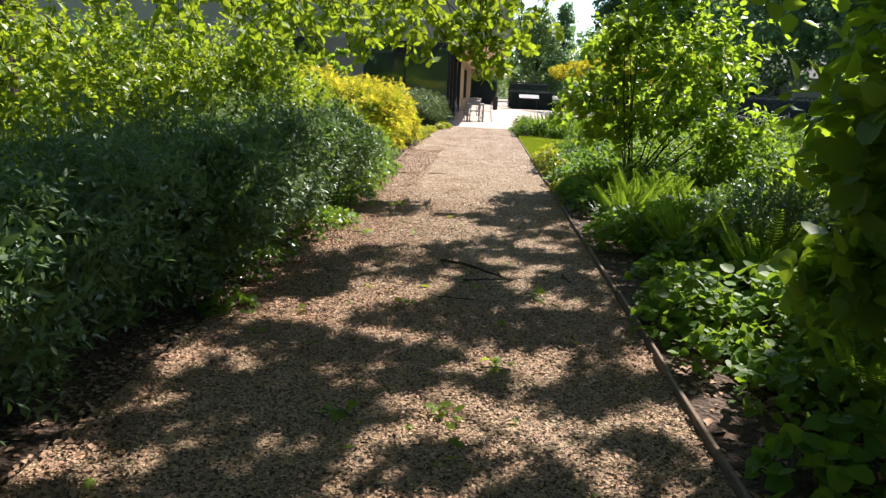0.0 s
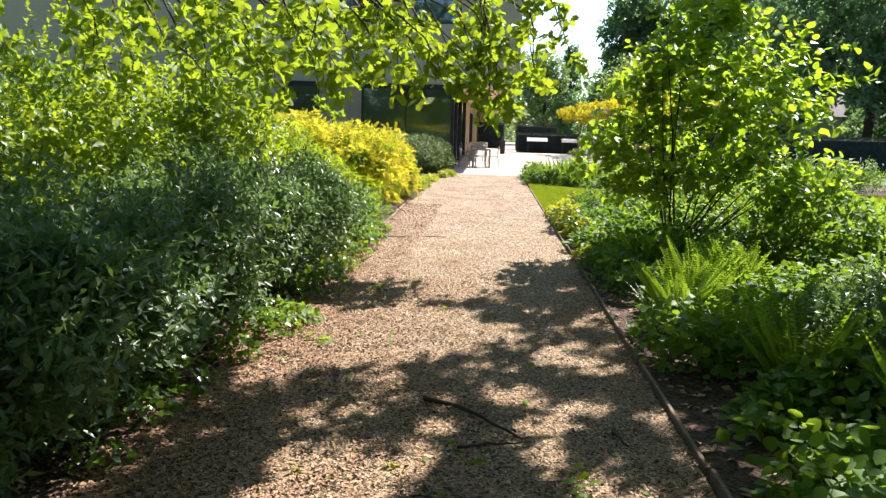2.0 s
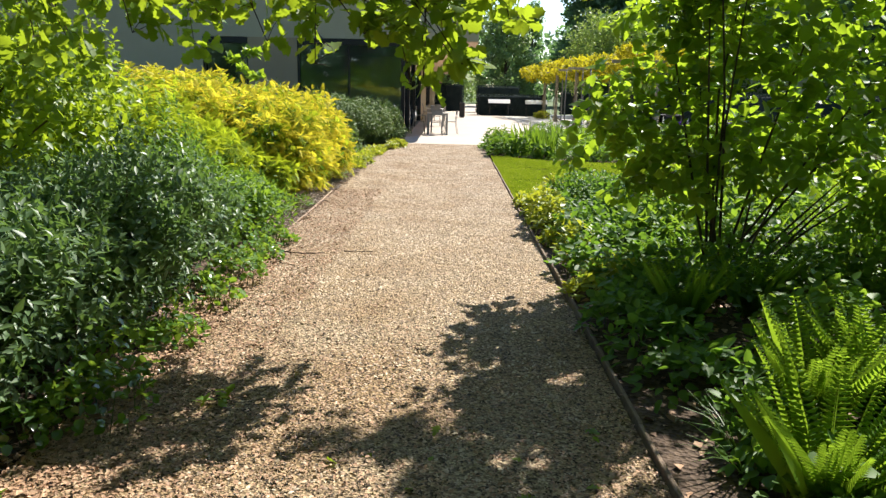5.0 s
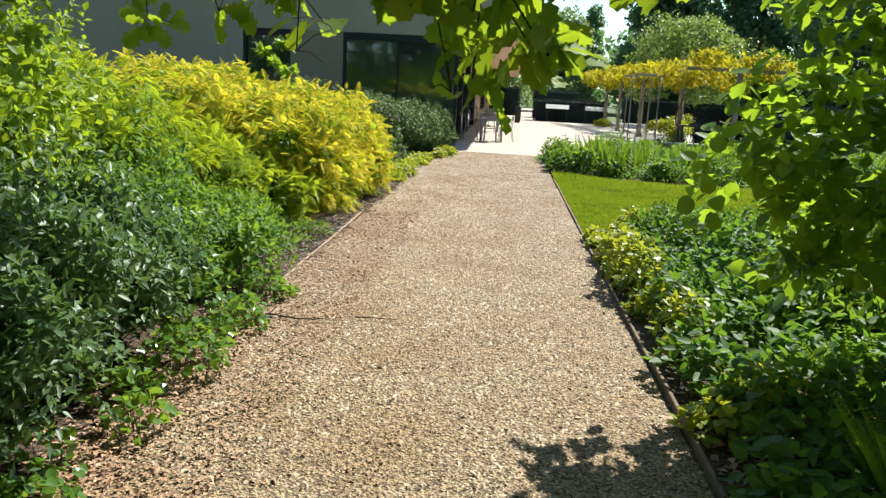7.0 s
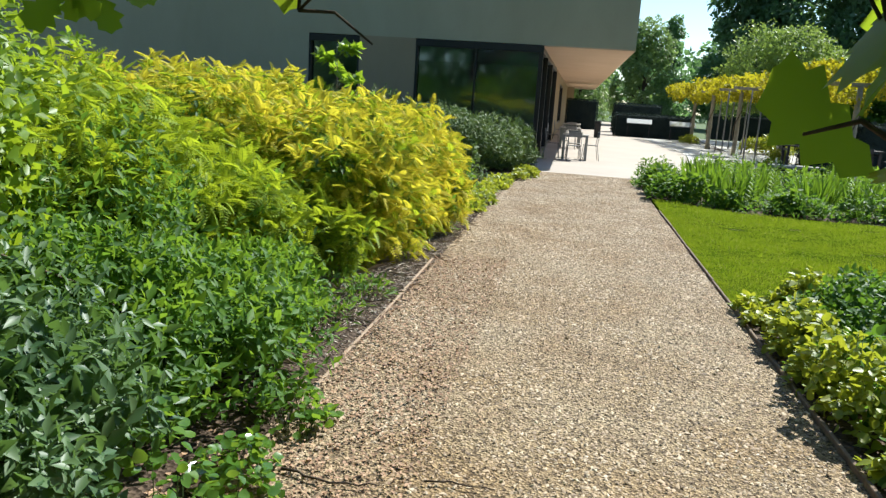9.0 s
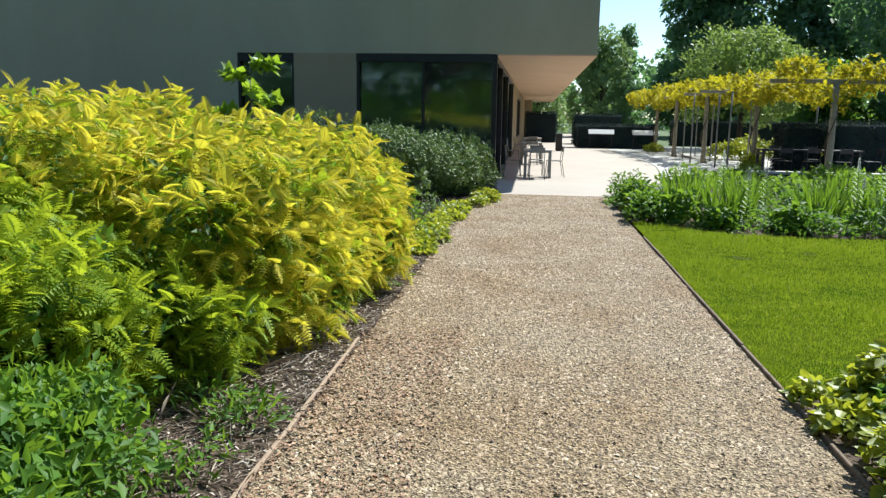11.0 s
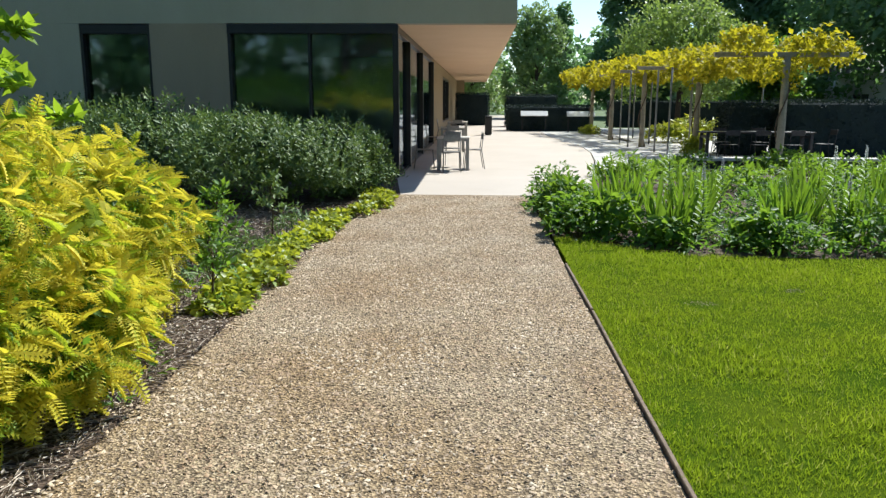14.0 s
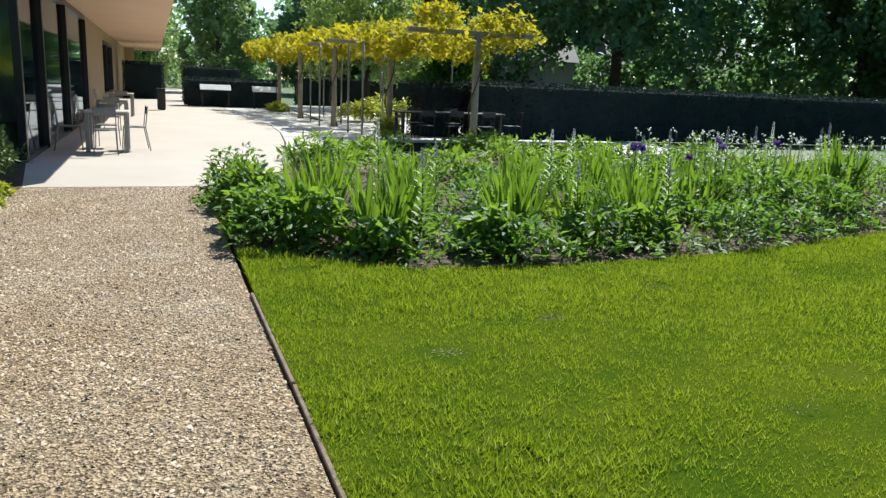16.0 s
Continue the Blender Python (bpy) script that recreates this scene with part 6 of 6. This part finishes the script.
litter("leaf_litter", "dry brown fallen leaves and bits", 520, 4600, (-1.95, -1.5, 0.5, 13), 0.036, "litter")
litter("leaf_litter", "brown crumbled leaf litter over the shaded gravel", 528, 110000, (-1.68, 1.04, 0.2, 10.5), 0.023, "litter", lance(0.3), (5, 10.5))
litter("leaf_litter", "brown leaf crumbs along the bed side of the path", 529, 15000, (-1.7, -0.95, 4.5, 17.5), 0.026, "litter", lance(0.3))
litter("leaf_litter", "dry leaf bits close against the shrubs", 531, 6000, (-1.75, -1.4, 4.5, 12.5), 0.034, "litter", lance(0.3))
litter("leaf_litter", "dry brown leaves on the soil by the edging", 521, 2400, (1.1, 2.4, 0, 12), 0.06, "litter")
litter("leaf_litter", "scattered dry bits on the shaded gravel", 522, 18000, (-1.68, 1.03, 0.3, 11.5), 0.03, "litter", NARROW)
litter("mulch_stems", "pale dead stems strewn over the mulch", 523, 15000, (-3.4, -1.66, 14.3, 26), 0.15, "deadstem", lance(0.02))
litter("mulch_bits", "greyish wood mulch and dry bits on the bed", 525, 20000, (-3.4, -1.68, 14.0, 27), 0.03, "deadstem", LANCE)
litter("dead_stalks", "long pale dead stalks tangled on the mulch", 526, 900, (-3.3, -2.0, 13.8, 17.2), 0.42, "deadstem", lance(0.012))
litter("dead_stalks", "long pale dead stalks on the mulch", 527, 500, (-3.2, -1.95, 17.2, 25), 0.3, "deadstem", lance(0.014))
litter("fallen_leaves", "fresh green leaves fallen on the path", 524, 130, (-1.5, 1.0, 1.0, 9), 0.075, "oak", OAKS)
litter("bark_crumbs", "dark bark crumbs and twig bits on the shaded path", 532, 16000, (-1.65, 1.03, 0.4, 11.5), 0.028, "bark", lance(0.22), (6, 11.5))


def sprig(seed, at, n, size):
    rng = np.random.default_rng(seed)
    ob = thing("fallen_sprig", (*at, 0.012), "fallen green leafy sprig on the gravel", "sprig", "fallen sprigs on the path")
    D = unit(rng.normal(size=(n, 3)) * (1, 1, 0.25) + (0, 0, 0.15))
    V, F = leaf_arrays(OAKS, rng.normal(size=(n, 3)) * (0.05, 0.05, 0.008) + (0, 0, 0.02), D, unit(rng.normal(size=(n, 3)) * 0.4 + (0, 0, 1)), size * rng.uniform(0.6, 1.1, n))
    part("foliage", tri_mesh("foliage", V, F), M["oak"], ob)
    part("twig", tri_mesh("twig", *tube([(-0.09, 0, 0.006), (0, 0.01, 0.012), (0.08, -0.01, 0.006)], [0.004, 0.003, 0.002], 4)), M["stem"], ob)


for i, (x, y) in enumerate(((-0.62, 3.15), (-0.12, 3.2), (0.12, 3.85), (-1.0, 9.2), (-1.2, 7.4), (0.4, 5.4), (-0.5, 5.0))):
    sprig(530 + i, (x, y), 9, 0.085)


def stick(seed, pts, r):
    ob = thing("fallen_stick", (*pts[0], 0.008), "thin dark fallen stick on the gravel", "stick", "sticks on the path")
    o = np.array((*pts[0], 0))
    f = np.linspace(0, 1, 9)
    k = np.linspace(0, 1, len(pts))
    c = np.array(pts)
    c = np.stack([np.interp(f, k, c[:, 0]), np.interp(f, k, c[:, 1])], 1)
    for _ in range(2):
        c[1:-1] = (c[:-2] + 2 * c[1:-1] + c[2:]) / 4
    pts = [tuple(p) for p in c + np.random.default_rng(seed).normal(size=c.shape) * 0.008]
    V, F = tube(np.array([(x, y, 0.012 + 0.004 * (i % 2)) for i, (x, y) in enumerate(pts)]) - o, np.linspace(r, r * 0.4, len(pts)), 5)
    part("wood", tri_mesh("wood", V, F, True), M["bark"], ob)


stick(1, [(-0.33, 6.35), (-0.13, 6.28), (0.02, 6.1), (0.22, 5.85)], 0.016)
stick(2, [(-0.11, 5.72), (0.1, 5.78), (0.25, 5.82)], 0.009)
stick(3, [(0.69, 6.07), (0.71, 5.95), (0.74, 5.84)], 0.014)
stick(4, [(-1.5, 12.73), (-1.25, 12.66), (-1.05, 12.7)], 0.007)
stick(6, [(-0.9, 12.79), (-0.75, 12.82), (-0.6, 12.8)], 0.005)
stick(5, [(-0.28, 5.2), (0.05, 5.15)], 0.005)


def sedge(seed, at):
    rng = np.random.default_rng(seed)
    ob = thing("sedge_tuft", (*at, 0), "arching tuft of thin pale-green grass blades", "grass tuft", "sedge tufts by the edging")
    n = 34
    a = rng.uniform(0, 6.283, n)
    o = np.stack([np.cos(a), np.sin(a), np.zeros(n)], 1)
    k = rng.uniform(0.3, 0.8, n)[:, None]
    leaf_parts(ob, sword(0.012, 0.55), o * 0.02, unit(o * k + (0, 0, 1)), unit(np.array([[0, 0, 1.0]]) * k - o), rng.uniform(0.25, 0.42, n), "iris1", (0, 0, 0), "blade")


sedge(560, (1.42, 8.62))
sedge(561, (1.55, 8.75))


for i, (x, y, rx, ry) in enumerate(((4.15, 22.15, 0.13, 0.07), (1.97, 21.15, 0.12, 0.06), (4.05, 20.3, 0.18, 0.07), (3.4, 19.95, 0.16, 0.06), (2.9, 21.6, 0.08, 0.05))):
    litter("dry_thatch", "small patch of dry straw-coloured thatch in the lawn", 570 + i, 130, (x - rx, x + rx, y - ry, y + ry), 0.035, "straw", lance(0.06))
